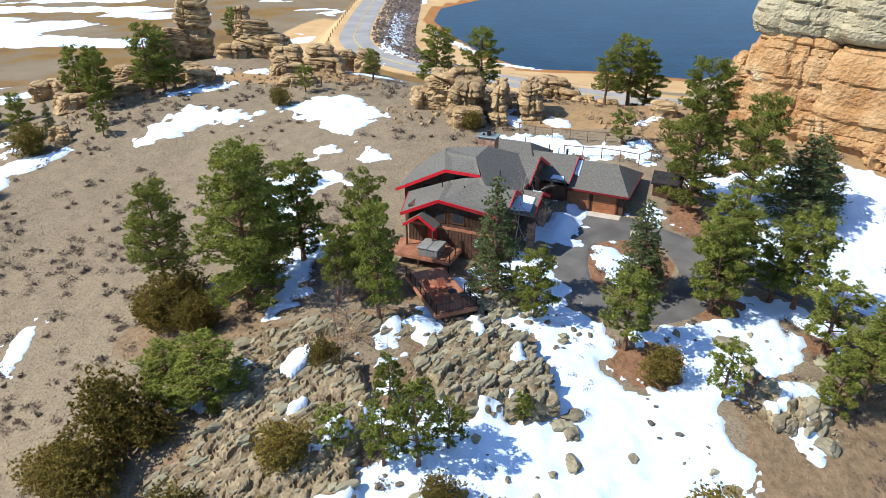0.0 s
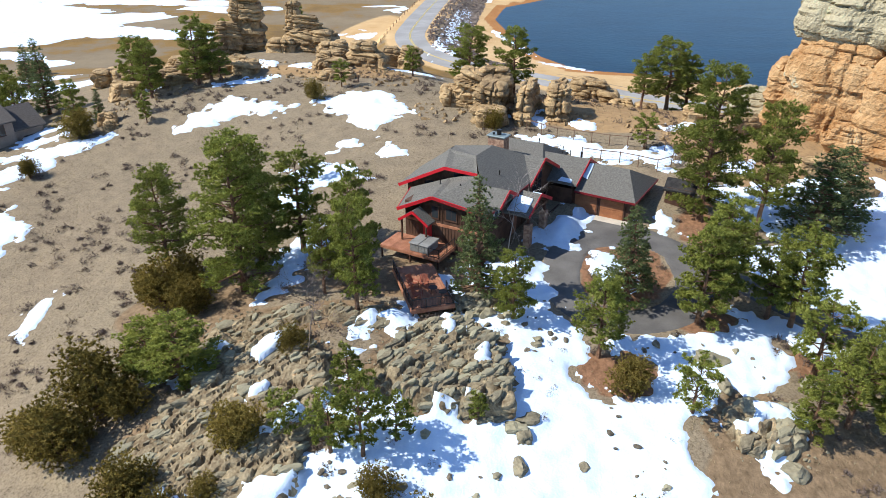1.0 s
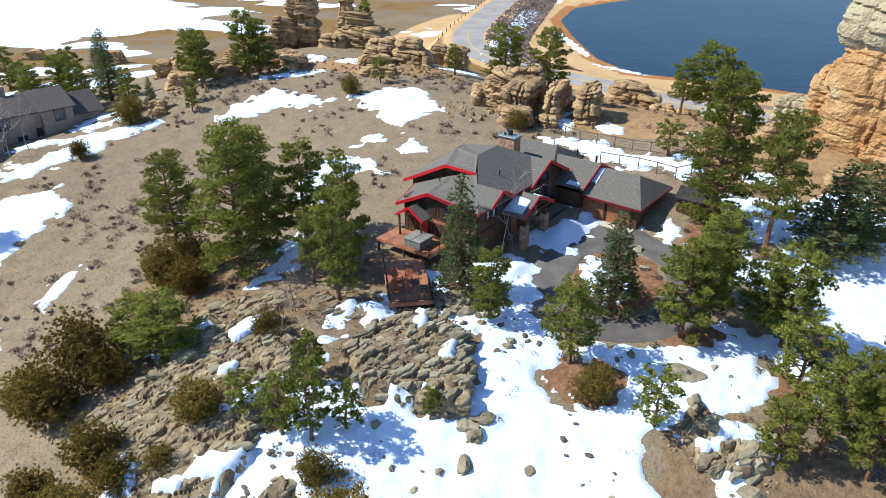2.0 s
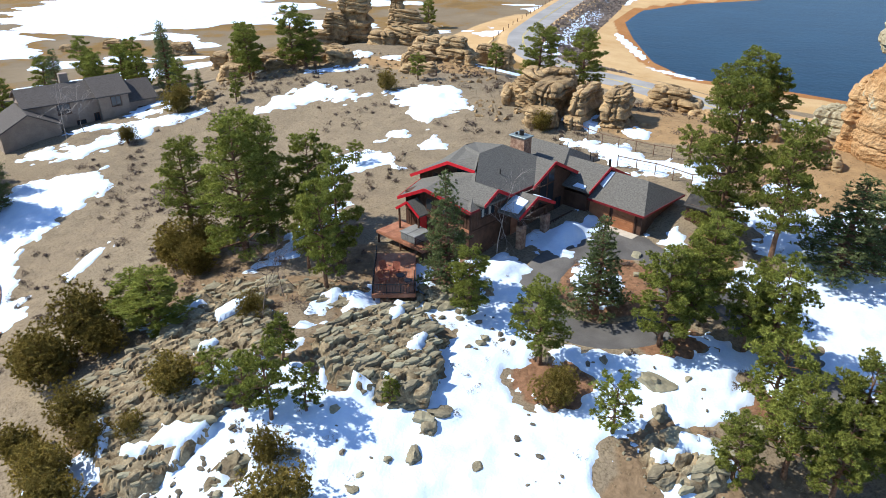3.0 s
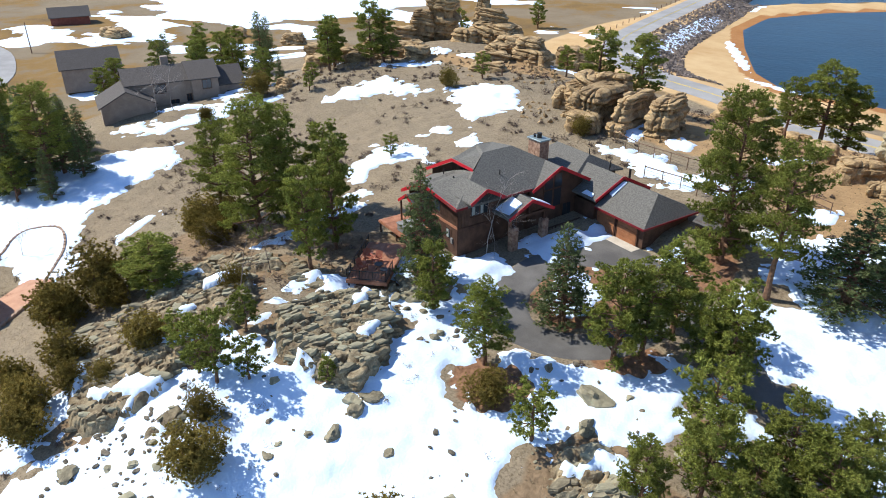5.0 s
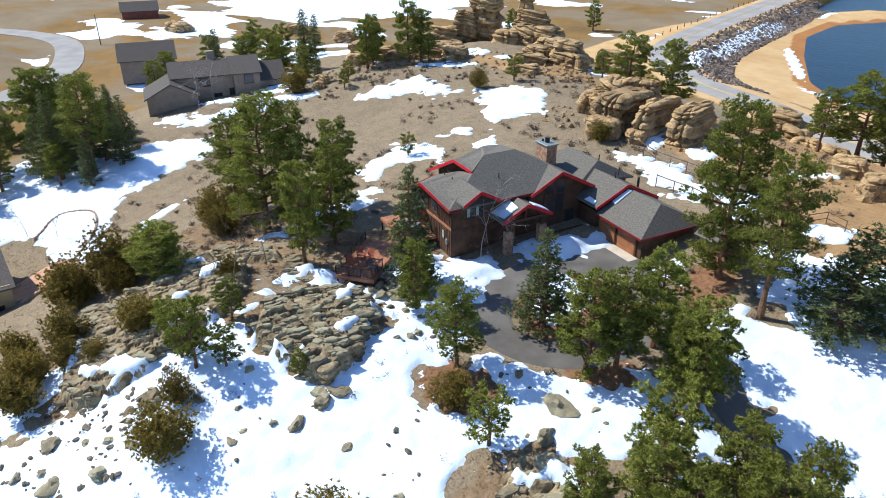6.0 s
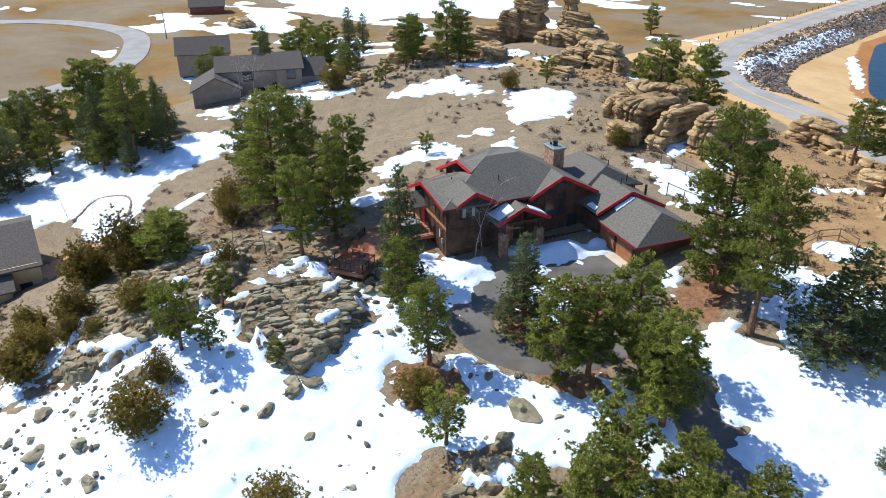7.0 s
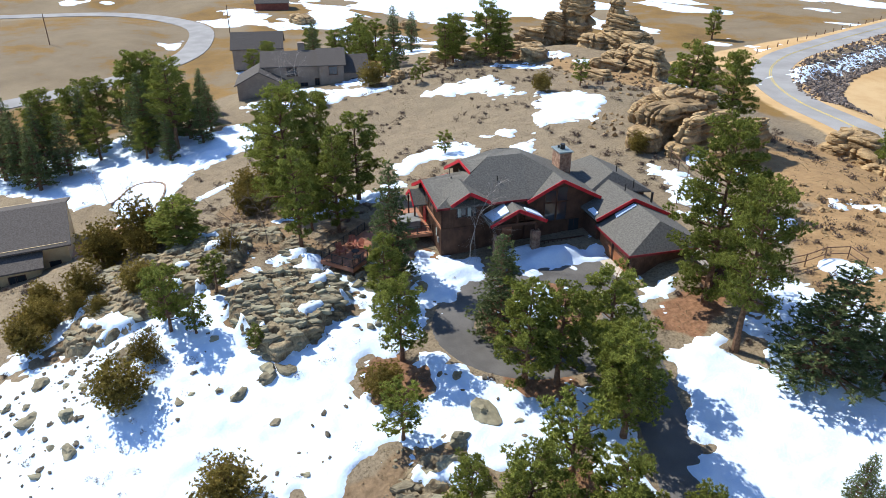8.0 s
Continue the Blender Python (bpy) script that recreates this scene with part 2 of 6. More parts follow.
# ---- the land ----
BROAD = [[-0.9, -1.4, -1.1, -0.9, -1.4], [-4.0, -3.1, 0.2, 3.0, -2.2], [-2.3, 2.7, 1.9, 7.8, 2.1], [-4.3, 1.8, 3.1, 1.5, -4.9], [-2.0, -0.8, 3.2, 7.5, -0.6], [-0.3, -1.1, 2.1, 3.7, 0.5]]
LOCAL = [(-40, 55, 15, -0.3), (-18, 42, 11, 1.6), (-3, 45, 11, 2.8), (5, 30, 12, 0.9), (12, 42, 11, -0.2), (27, 48, 12, 1.4), (18, 68, 15, 0.7), (40, 68, 14, -1.0), (-8, 92, 15, 0.8), (-45, 90, 16, -1.8), (-20, 120, 16, 0.2), (8, 112, 13, 1.8), (35, 95, 15, 2.1), (-76, 88, 15, 2.7), (-48, 44, 10, -2.5), (-20, 68, 14, 0.2), (-5, 58, 10, -0.0), (-45, 147, 12, 4.24), (-52, 124, 11, 0.91), (-24, 136, 12, 1.06), (-16, 112, 10, 0.43), (-46, 71, 12, 0.73), (-80, 80, 13, 0.68), (-100, 150, 20, 3.36), (-74, 140, 14, 2.25), (-48, 108, 11, 1.58), (-60, 104, 10, 0.86), (-70, 98, 9, -0.68)]


ROAD = rounded([(60, 120, -2), (30, 133, -2), (12, 146, -2), (-3, 155, -2), (-15, 168, -2), (-22, 185, -2), (-24, 206, -2), (-24, 262, -2), (-22, 420, -2), (-20, 900, -2)], 5)
LANE = rounded([(-60, 160, -9), (-264, 66, -11), (-240, 105, -11), (-200, 118, -11), (-166, 106, -11), (-145, 88, -11), (-134, 60, -11.4), (-132, 20, -12), (-140, -60, -12.5)][1:], 5)
DRIVE = rounded([(19.2, 73.2, -0.35), (23.3, 69.6, -0.5), (28.2, 65.6, -1.2), (33.0, 61.9, -2.0), (37.6, 58.6, -2.9), (43.0, 53.5, -4.0), (52, 43, -6.0), (70, 28, -8.5)], 5)
LOOP = rounded([(17.0, 71.5, -0.35), (13.6, 66.8, -0.4), (12.6, 61.0, -0.8), (14.6, 56.8, -1.4), (18.6, 55.6, -1.6), (23.0, 57.6, -1.6), (25.6, 62.0, -1.2), (25.2, 67.2, -0.7)], 5)
COURT = [(12.2, 66.0), (13.5, 72.5), (17.0, 76.2), (21.6, 74.2), (24.5, 69.5), (21.5, 68.8), (17.2, 68.0)]
LAKE = [(37, 166), (20, 169), (11, 183), (3, 210), (-3, 236), (-1, 262), (14, 284), (50, 312), (120, 330), (260, 300), (330, 200), (260, 130), (150, 130), (90, 145)]


def land(x, y):
    """The height of the bare ground."""
    x, y = np.asarray(x, float), np.asarray(y, float)
    z = np.full(np.broadcast(x, y).shape, -9.0)
    for i, column in enumerate(BROAD):
        for j, amp in enumerate(column):
            z += amp * np.exp(-((x + 120 - 48 * i) ** 2 + (y + 10 - 45 * j) ** 2) / (2 * 34 ** 2))
    for cx, cy, s, amp in LOCAL:
        z += amp * np.exp(-((x - cx) ** 2 + (y - cy) ** 2) / (2 * s * s))
    z += 0.35 * fbm(x / 6.0, y / 6.0, 0, 3, 3)
    lake = in_poly(x, y, LAKE)
    shore = np.where(lake > 0, -5.0 - 0.05 * np.clip(lake, 0, 60), -5.0 + 0.055 * np.clip(-lake, 0, 60))
    z = np.where(y > 125, z + (shore - z) * smooth(-34, -14, lake), z)
    for path, wide, soft in ((ROAD, 5.5, 9.0), (LANE, 9.0, 12.0), (DRIVE, 2.2, 3.0), (LOOP, 2.2, 3.0)):
        d, h = along(x, y, path)
        z = z + (h - z) * smooth(wide + soft, wide, d)
    court = in_poly(x, y, COURT)
    z = z + (-0.38 - z) * smooth(-2.5, 0.0, court)
    return z


def h(x, y):
    return float(land(x, y))


def axis(lo, hi, step, far, grow=1.05):
    mid = list(np.arange(lo, hi + step / 2, step))
    out, s = [], step
    while (out[-1] if out else hi) < far:
        s *= grow
        out.append((out[-1] if out else hi) + s)
    return np.array([lo - (v - hi) for v in out][::-1] + mid + out)


def sheet(name, xs, ys, height, mat, keep=None, masks=None, flat=False):
    gx, gy = np.meshgrid(xs, ys)
    gz = height(gx, gy)
    idx = np.arange(gx.size).reshape(gx.shape)
    quads = np.stack([idx[:-1, :-1], idx[:-1, 1:], idx[1:, 1:], idx[1:, :-1]], -1).reshape(-1, 4)
    pts = np.stack([gx, gy, gz], -1).reshape(-1, 3)
    used = np.arange(len(pts))
    if keep is not None:
        k = keep(gx, gy).reshape(-1)
        quads = quads[k[quads].any(1)]
        used, inv = np.unique(quads, return_inverse=True)
        quads, pts = inv.reshape(-1, 4), pts[used]
    me = link_mesh(name, pts.tolist(), quads.tolist(), mat, flat)
    for key, fn in (masks or {}).items():
        at = me.attributes.new(key, 'FLOAT', 'POINT')
        at.data.foreach_set("value", fn(pts[:, 0], pts[:, 1]).astype(np.float32))
    return new(name, me)


def ground_material():
    m = bpy.data.materials.new("dry_hillside")
    m.use_nodes = True
    nt = m.node_tree
    n, link = nt.nodes, nt.links.new
    bsdf = n["Principled BSDF"]
    bsdf.inputs["Roughness"].default_value, bsdf.inputs["Specular IOR Level"].default_value = 0.95, 0.1
    co = n.new("ShaderNodeTexCoord")

    def tex(scale, detail=5):
        t = n.new("ShaderNodeTexNoise")
        t.inputs["Scale"].default_value, t.inputs["Detail"].default_value, t.inputs["Roughness"].default_value = scale, detail, 0.65
        link(co.outputs["Object"], t.inputs["Vector"])
        return t.outputs["Fac"]

    def ramp(fac, *stops):
        r = n.new("ShaderNodeValToRGB")
        while len(r.color_ramp.elements) < len(stops):
            r.color_ramp.elements.new(0.5)
        for el, (pos, col) in zip(r.color_ramp.elements, stops):
            el.position, el.color = pos, (*col, 1)
        link(fac, r.inputs["Fac"])
        return r.outputs["Color"]

    def mix(fac, a, b):
        x = n.new("ShaderNodeMix")
        x.data_type = 'RGBA'
        link(fac, x.inputs[0])
        link(a, x.inputs[6])
        link(b, x.inputs[7])
        return x.outputs[2]

    def mask(key, wobble, amount=0.5):
        a = n.new("ShaderNodeAttribute")
        a.attribute_name = key
        t = n.new("ShaderNodeMath")
        t.operation = 'MULTIPLY_ADD'
        t.inputs[1].default_value = amount
        link(wobble, t.inputs[0])
        link(a.outputs["Fac"], t.inputs[2])
        r = n.new("ShaderNodeMapRange")
        r.inputs["From Min"].default_value, r.inputs["From Max"].default_value = 0.35 + amount * 0.5, 0.65 + amount * 0.5
        link(t.outputs[0], r.inputs["Value"])
        return r.outputs[0]

    wide, mid, fine = tex(0.06), tex(0.55), tex(5.0)
    grass = mix(wide, ramp(mid, (0.3, (0.17, 0.125, 0.085)), (0.5, (0.245, 0.186, 0.125)), (0.72, (0.315, 0.245, 0.155))),
                ramp(fine, (0.3, (0.155, 0.125, 0.085)), (0.62, (0.29, 0.235, 0.155))))
    speck = ramp(fine, (0.36, (0.5, 0.47, 0.42)), (0.5, (1, 1, 1)))
    mul = n.new("ShaderNodeMix")
    mul.data_type, mul.blend_type = 'RGBA', 'MULTIPLY'
    mul.inputs[0].default_value = 0.55
    link(grass, mul.inputs[6])
    link(speck, mul.inputs[7])
    colour = mul.outputs[2]
    for key, stops, tx in (("meadow", ((0.32, (0.15, 0.098, 0.045)), (0.45, (0.225, 0.135, 0.046)), (0.52, (0.20, 0.152, 0.096)), (0.68, (0.245, 0.19, 0.12))), tex(0.035, 6)),
                           ("sand", ((0.3, (0.46, 0.29, 0.13)), (0.65, (0.56, 0.385, 0.20))), tex(0.12)),
                           ("wetsand", ((0.3, (0.30, 0.13, 0.045)), (0.65, (0.38, 0.18, 0.065))), tex(0.12)),
                           ("orange", ((0.3, (0.26, 0.165, 0.085)), (0.65, (0.37, 0.24, 0.12))), mid),
                           ("duff", ((0.3, (0.15, 0.08, 0.045)), (0.65, (0.30, 0.16, 0.09))), tex(2.0)),
                           ("soil", ((0.3, (0.14, 0.095, 0.055)), (0.65, (0.27, 0.185, 0.11))), tex(1.5))):
        colour = mix(mask(key, mid), colour, ramp(tx, *stops))
    link(colour, bsdf.inputs["Base Color"])
    b = n.new("ShaderNodeBump")
    b.inputs["Strength"].default_value, b.inputs["Distance"].default_value = 0.7, 0.25
    link(tex(2.4, 6), b.inputs["Height"])
    link(b.outputs[0], bsdf.inputs["Normal"])
    return m


def most(*fields):
    out = fields[0]
    for f in fields[1:]:
        out = np.maximum(out, f)
    return out


def beach(x, y):
    return in_poly(x, y, LAKE)


# outcrops of bedrock: a table of slabs ending in a low cliff, a long broken ridge, and smaller humps (middle, half sizes, turn), each with its rise
TABLE = [(-2.5, 44.6), (-1.6, 49.0), (2.5, 52.1), (5.8, 51.4), (7.2, 49.3), (8.2, 46.5), (8.7, 43.4), (7.6, 41.9), (5.0, 41.8), (2.2, 41.4), (0.0, 41.6)]
RIDGE = [(-21.0, 37.6), (-17.0, 42.0), (-15.6, 47.5), (-12.0, 50.2), (-9.6, 48.6), (-6.4, 45.5), (-5.2, 42.3), (-6.2, 38.2), (-5.6, 34.8), (-7.5, 30.2), (-10.6, 29.0), (-15.0, 32.0), (-19.6, 34.8)]
HUMPS = [(27.6, 44.6, 3.2, 2.4, 10, 0.6), (6.4, 56.6, 3.0, 1.9, 30, 0.5), (-13.6, 51.2, 5.4, 1.8, 12, 0.5), (-4.6, 52.4, 4.2, 1.5, -8, 0.4), (-2.2, 33.4, 2.4, 1.0, 45, 0.4), (-17.6, 47.6, 2.6, 1.6, 40, 0.6)]
OUTCROPS = [(functools.partial(in_poly, poly=TABLE), 1.3), (functools.partial(in_poly, poly=RIDGE), 0.95)] + [(functools.partial(oval, cx=q[0], cy=q[1], rx=q[2], ry=q[3], turn=q[4]), q[5]) for q in HUMPS]


def rocky(x, y):
    return most(*[field(x, y) for field, up in OUTCROPS])


MASKS = {
    "meadow": lambda x, y: smooth(0.0, 1.0, np.clip(0.5 + most((y - 142 - 0.12 * np.abs(x)) / 8, (-92 - x + 0.1 * (y - 90)) / 8), 0, 1)),
    "sand": lambda x, y: np.clip(0.5 + most(beach(x, y) + 17, oval(x, y, -42, 205, 12, 60) + 0, 6.5 - along(x, y, ROAD)[0]) / 3, 0, 1) * (y > 112),
    "wetsand": lambda x, y: np.clip(0.5 + (beach(x, y) + 3.5) / 1.5, 0, 1),
    "orange": lambda x, y: np.clip(0.5 + most(oval(x, y, 22, 112, 22, 14), oval(x, y, 42, 92, 17, 12, -40), oval(x, y, -26, 128, 14, 5)) / 3, 0, 1),
    "duff": lambda x, y: np.clip(0.5 + most(oval(x, y, 17.2, 48.6, 3.4, 3.0), oval(x, y, 18.6, 63.6, 4.6, 5.4), oval(x, y, 25.4, 56.6, 3.4, 2.2, 30), oval(x, y, 28.0, 73.5, 2.6, 3.6),
                                            oval(x, y, 33.5, 52.5, 2.4, 1.6), oval(x, y, 3.2, 62.3, 1.9, 1.2), oval(x, y, 8.0, 57.4, 2.2, 1.2)) / 1.1 + 1.3 * fbm(x / 1.3, y / 1.3, 0, 31, 3), 0, 1),
    "soil": lambda x, y: np.clip(0.5 + most(rocky(x, y) + 1.2, oval(x, y, 31, 40, 9, 6.5, 20), oval(x, y, -22, 57, 9, 5, 10), oval(x, y, -3, 60, 8, 4)) / 1.0, 0, 1)}
ground = sheet("ground", axis(-72, 66, 0.75, 2600), axis(6, 130, 0.75, 2600), land, ground_material(), masks=MASKS)
tagged(ground, "dry grass hillside with sandy soil and rock", "ground", kind="structure")

M_water = bpy.data.materials.new("lake_water")
M_water.use_nodes = True
nt = M_water.node_tree
b = nt.nodes["Principled BSDF"]
b.inputs["Base Color"].default_value, b.inputs["Roughness"].default_value, b.inputs["IOR"].default_value = (0.004, 0.026, 0.058, 1), 0.3, 1.33
b.inputs["Specular IOR Level"].default_value = 0.11
tn, bp = nt.nodes.new("ShaderNodeTexNoise"), nt.nodes.new("ShaderNodeBump")
tn.inputs["Scale"].default_value, tn.inputs["Detail"].default_value = 0.6, 6
bp.inputs["Strength"].default_value, bp.inputs["Distance"].default_value = 0.22, 0.3
nt.links.new(nt.nodes.new("ShaderNodeTexCoord").outputs["Object"], tn.inputs["Vector"])
nt.links.new(tn.outputs["Fac"], bp.inputs["Height"])
wide_n, wr, wm = nt.nodes.new("ShaderNodeTexNoise"), nt.nodes.new("ShaderNodeValToRGB"), nt.nodes.new("ShaderNodeMapping")
wm.inputs["Scale"].default_value = (0.05, 0.16, 1)
wide_n.inputs["Scale"].default_value, wide_n.inputs["Detail"].default_value = 1.0, 6
wr.color_ramp.elements[0].position, wr.color_ramp.elements[0].color = 0.35, (0.003, 0.020, 0.042, 1)
wr.color_ramp.elements[1].position, wr.color_ramp.elements[1].color = 0.68, (0.008, 0.036, 0.066, 1)
nt.links.new(nt.nodes["Texture Coordinate"].outputs["Object"], wm.inputs["Vector"])
nt.links.new(wm.outputs[0], wide_n.inputs["Vector"])
nt.links.new(wide_n.outputs["Fac"], wr.inputs["Fac"])
nt.links.new(wr.outputs[0], b.inputs["Base Color"])
nt.links.new(bp.outputs[0], b.inputs["Normal"])
lake = new("water", link_mesh("water", [(-30, 110, -5), (400, 110, -5), (400, 380, -5), (-30, 380, -5)], [(0, 1, 2, 3)], M_water))
tagged(lake, "deep blue rippled lake inside a sandy shore", "lake", kind="structure")


def ribbon(name, path, wide, lift, mat, thick=0.12):
    """A strip along a path, crowned a little, with sides."""
    p = [Vector(q) for q in path]
    vs, fs = [], []
    for i, q in enumerate(p):
        d = (p[min(i + 1, len(p) - 1)] - p[max(i - 1, 0)]).normalized()
        s = Vector((d.y, -d.x, 0)).normalized()
        for k, dz in ((-1, lift - thick), (-0.99, lift), (0, lift + 0.03), (0.99, lift), (1, lift - thick)):
            vs.append(tuple(q + s * (k * wide / 2) + Vector((0, 0, dz))))
        if i:
            a = (i - 1) * 5
            fs += [(a + k, a + k + 5, a + k + 6, a + k + 1) for k in range(4)]
    return link_mesh(name, vs, fs, mat)


road = tagged(new("road", ribbon("road", ROAD, 8.0, 0.05, M_road)), "faded grey two-lane asphalt road beside the lake", "road", kind="structure")
lane = tagged(new("road", ribbon("road", LANE, 8.0, 0.16, M_road, 0.4)), "grey asphalt lane curving through dry meadow", "road", kind="structure")
for off in (-0.16, 0.16):
    line = []
    for i, q in enumerate(ROAD):
        d = (Vector(ROAD[min(i + 1, len(ROAD) - 1)]) - Vector(ROAD[max(i - 1, 0)])).normalized()
        line.append(tuple(Vector(q) + Vector((d.y, -d.x, 0)) * off))
    hang("centre_line", ribbon("centre_line", line, 0.14, 0.09, M_paint, 0.004), road, label="faded yellow centre line")


def drive_field(x, y):
    return most(2.0 - along(x, y, DRIVE)[0], 1.95 - along(x, y, LOOP)[0], in_poly(x, y, COURT))


def sheet_over(field, full, slope, wob=0.0, seed=5):
    def top(x, y):
        f = field(x, y)
        return land(x, y) + np.clip(f * slope, -0.4, full) + wob * fbm(x / 1.7, y / 1.7, 0, seed, 3) * smooth(0, 1.5, f)
    return top


drive = sheet("driveway", np.arange(9, 66, 0.3), np.arange(32, 78, 0.3), sheet_over(drive_field, 0.05, 0.6), M_asphalt, keep=lambda x, y: drive_field(x, y) > -0.5)
tagged(drive, "dark asphalt driveway looping round a planted island", "driveway", kind="structure")

# ---- snow ----
SNOW_FRONT = [(-10.8, 22), (-10.2, 26.5), (-9.0, 30.0), (-6.0, 34.5), (-3.4, 38.2), (-5.0, 40.6), (-1.0, 43.5), (2.5, 42.6), (6.0, 45.0), (7.6, 48.6), (7.6, 51.6), (6.2, 53.6), (7.2, 56.5), (11.4, 57.4), (13.0, 53.6), (14.0, 51.2),
              (13.6, 48.4), (15.5, 45.6), (19.6, 46.2), (21.0, 44.6), (22.4, 40.0), (20.0, 34), (8, 18), (-3, 14)]
SNOW_HOUSE = [(3.4, 62.0), (7.5, 64.6), (10.6, 64.0), (10.9, 60.5), (11.0, 58.0), (8.7, 56.4), (5.4, 55.6), (4.4, 58.2)]
SNOW_MID = [(17.6, 52.0), (19.7, 53.2), (24.6, 54.1), (28.2, 59.4), (32.4, 59.4), (35.0, 57.6), (37.0, 55.2), (35.4, 51.2), (31.6, 51.8), (28.8, 47.8), (26.0, 48.6), (24.0, 46.6), (21.0, 44.6), (19.6, 45.6), (19.6, 49.0)]
SNOW_RIGHT = [(29.6, 66.6), (30.2, 70.6), (33.4, 73.6), (33.0, 77.0), (36.6, 83.0), (44.0, 86.0), (52.0, 86.0), (62, 80), (64, 66), (56, 50), (44.6, 53.4), (39.6, 58.4), (34.8, 62.4)]
SNOW_BACK = [(-45.7, 99.1), (-44.2, 103.9), (-40.7, 112.3), (-36.4, 110.4), (-28.3, 108.2), (-29.1, 105.6), (-37.1, 105.8), (-42.5, 100.8)]
SNOW_BACKB = [(-25.2, 109.7), (-20.8, 111.7), (-14.8, 114.6), (-11.2, 107.1), (-9.6, 103.0), (-13.1, 97.4), (-15.7, 98.3), (-20.0, 104.5)]
SNOW_YARD = [(-22.7, 85.2), (-19.3, 86.7), (-13.2, 84.7), (-11.5, 82.7), (-15.6, 81.4), (-17.6, 78.6), (-17.2, 74.4), (-20.0, 76.0), (-21.0, 80.5)]
SNOW_DRAW = [(-110, 58), (-107, 64), (-80, 58.5), (-72.2, 67.1), (-67.9, 72.4), (-58.9, 78.9), (-54.0, 74.6), (-54.5, 64.7), (-54.3, 57.7), (-48.4, 53), (-42.8, 48.3), (-44, 44), (-57.6, 48), (-63.8, 41.7), (-90, 31)]
SNOW_FENCE = [(7.9, 95.3), (13.8, 95.2), (21.0, 92.0), (27.5, 90.6), (25.8, 86.5), (16.7, 88.7)]
SNOW_BITS = [(5.2, 50.6, 1.6, 0.5, 30), (0.2, 46.0, 0.5, 1.4, 0), (11.2, 105.0, 0.9, 2.4, 10), (4.8, 102.4, 0.7, 1.8, -10), (16.2, 101.0, 1.8, 1.6, 0), (-33.0, 131.0, 3.5, 1.2, 10), (-42.5, 131.5, 2.4, 1.4, 0), (-13.5, 136.4, 3.6, 1.8, 10), (-4.0, 44.4, 1.4, 0.5, 50), (-11.2, 40.8, 2.0, 0.5, 40), (-12.6, 46.0, 1.6, 0.5, 40), (-6.8, 34.2, 2.6, 0.7, 35), (-5.0, 49.2, 1.6, 0.5, 70), (27.9, 45.6, 1.5, 1.0, 30), (-64.5, 88.0, 9.0, 2.4, 62), (-72.0, 81.0, 4.0, 2.2, 40), (-68, 100, 4, 2, 20), (-14.4, 28.6, 2.6, 3.6, 10), (-16.5, 92.4, 3.4, 1.3, 25), (-9.3, 89.6, 2.4, 1.6, 10), (-60.0, 96.2, 5.4, 2.4, 35), (-41.6, 57.6, 1.5, 2.8, 10), (-14.6, 64.6, 2.0, 6.6, -6), (18.4, 63.4, 2.1, 3.2, 10),
             (-1.0, 51.4, 1.2, 2.6, 20), (3.0, 52.4, 3.0, 0.8, 12), (-7.4, 39.6, 2.4, 0.7, 40), (-11.4, 31.0, 3.2, 0.9, 40), (-17.0, 46.4, 2.6, 0.9, 40), (-5.2, 46.6, 1.7, 0.6, 60), (-42.0, 120.2, 5.0, 2.0, 20),
             (8.2, 48.6, 1.3, 0.5, 40), (29.3, 46.2, 1.7, 1.2, 40), (28.3, 41.4, 0.8, 1.2, 0), (31.0, 101.5, 2.2, 1.2, 30), (10.5, 103.0, 1.6, 3.0, 0), (-70.0, 92.0, 9.0, 1.3, 30),
             (-72, 104, 7, 2.5, 10), (-88, 112, 9, 4, 10), (-60, 121, 4, 2.0, 40), (13.2, 71.4, 2.6, 4.6, -22), (33.5, 80.5, 3.4, 2.4, 0), (24.0, 74.6, 2.0, 0.9, -50), (35.5, 88, 2.2, 1.4, 30), (2.6, 57.4, 1.6, 2.4, 20)]
BARE = [(16.9, 48.9, 2.9, 2.9, 0), (33.3, 52.4, 2.0, 1.3, 0), (25.6, 56.4, 3.0, 1.9, 30), (34.2, 72.4, 2.0, 1.6, 10), (27.0, 45.0, 3.6, 2.4, 10), (32.2, 54.6, 1.0, 2.4, -40)]


def snow_field(x, y):
    polys = [in_poly(x, y, p) for p in (SNOW_FRONT, SNOW_HOUSE, SNOW_MID, SNOW_RIGHT, SNOW_BACK, SNOW_BACKB, SNOW_YARD, SNOW_DRAW, SNOW_FENCE)]
    f = most(*polys)
    f = np.minimum(f, -rocky(x, y) - 0.35)
    for p in BARE:
        f = np.minimum(f, -oval(x, y, *p))
    f = most(f, *[oval(x, y, *p) - 0.3 for p in SNOW_BITS])
    f = np.minimum(f, most(-drive_field(x, y) - 0.1, oval(x, y, 12.9, 71.4, 2.4, 4.4, -22)))
    rough = 1.9 * fbm(x / 2.8, y / 2.8, 0, 11, 3) + 1.5 * fbm(x / 1.0, y / 1.0, 0, 12, 3) + 0.45 + (1.6 * fbm(x / 1.5, y / 1.5, 0, 13, 3) - 0.15) * smooth(70, 80, y + 0.5 * np.abs(x))
    return f + rough


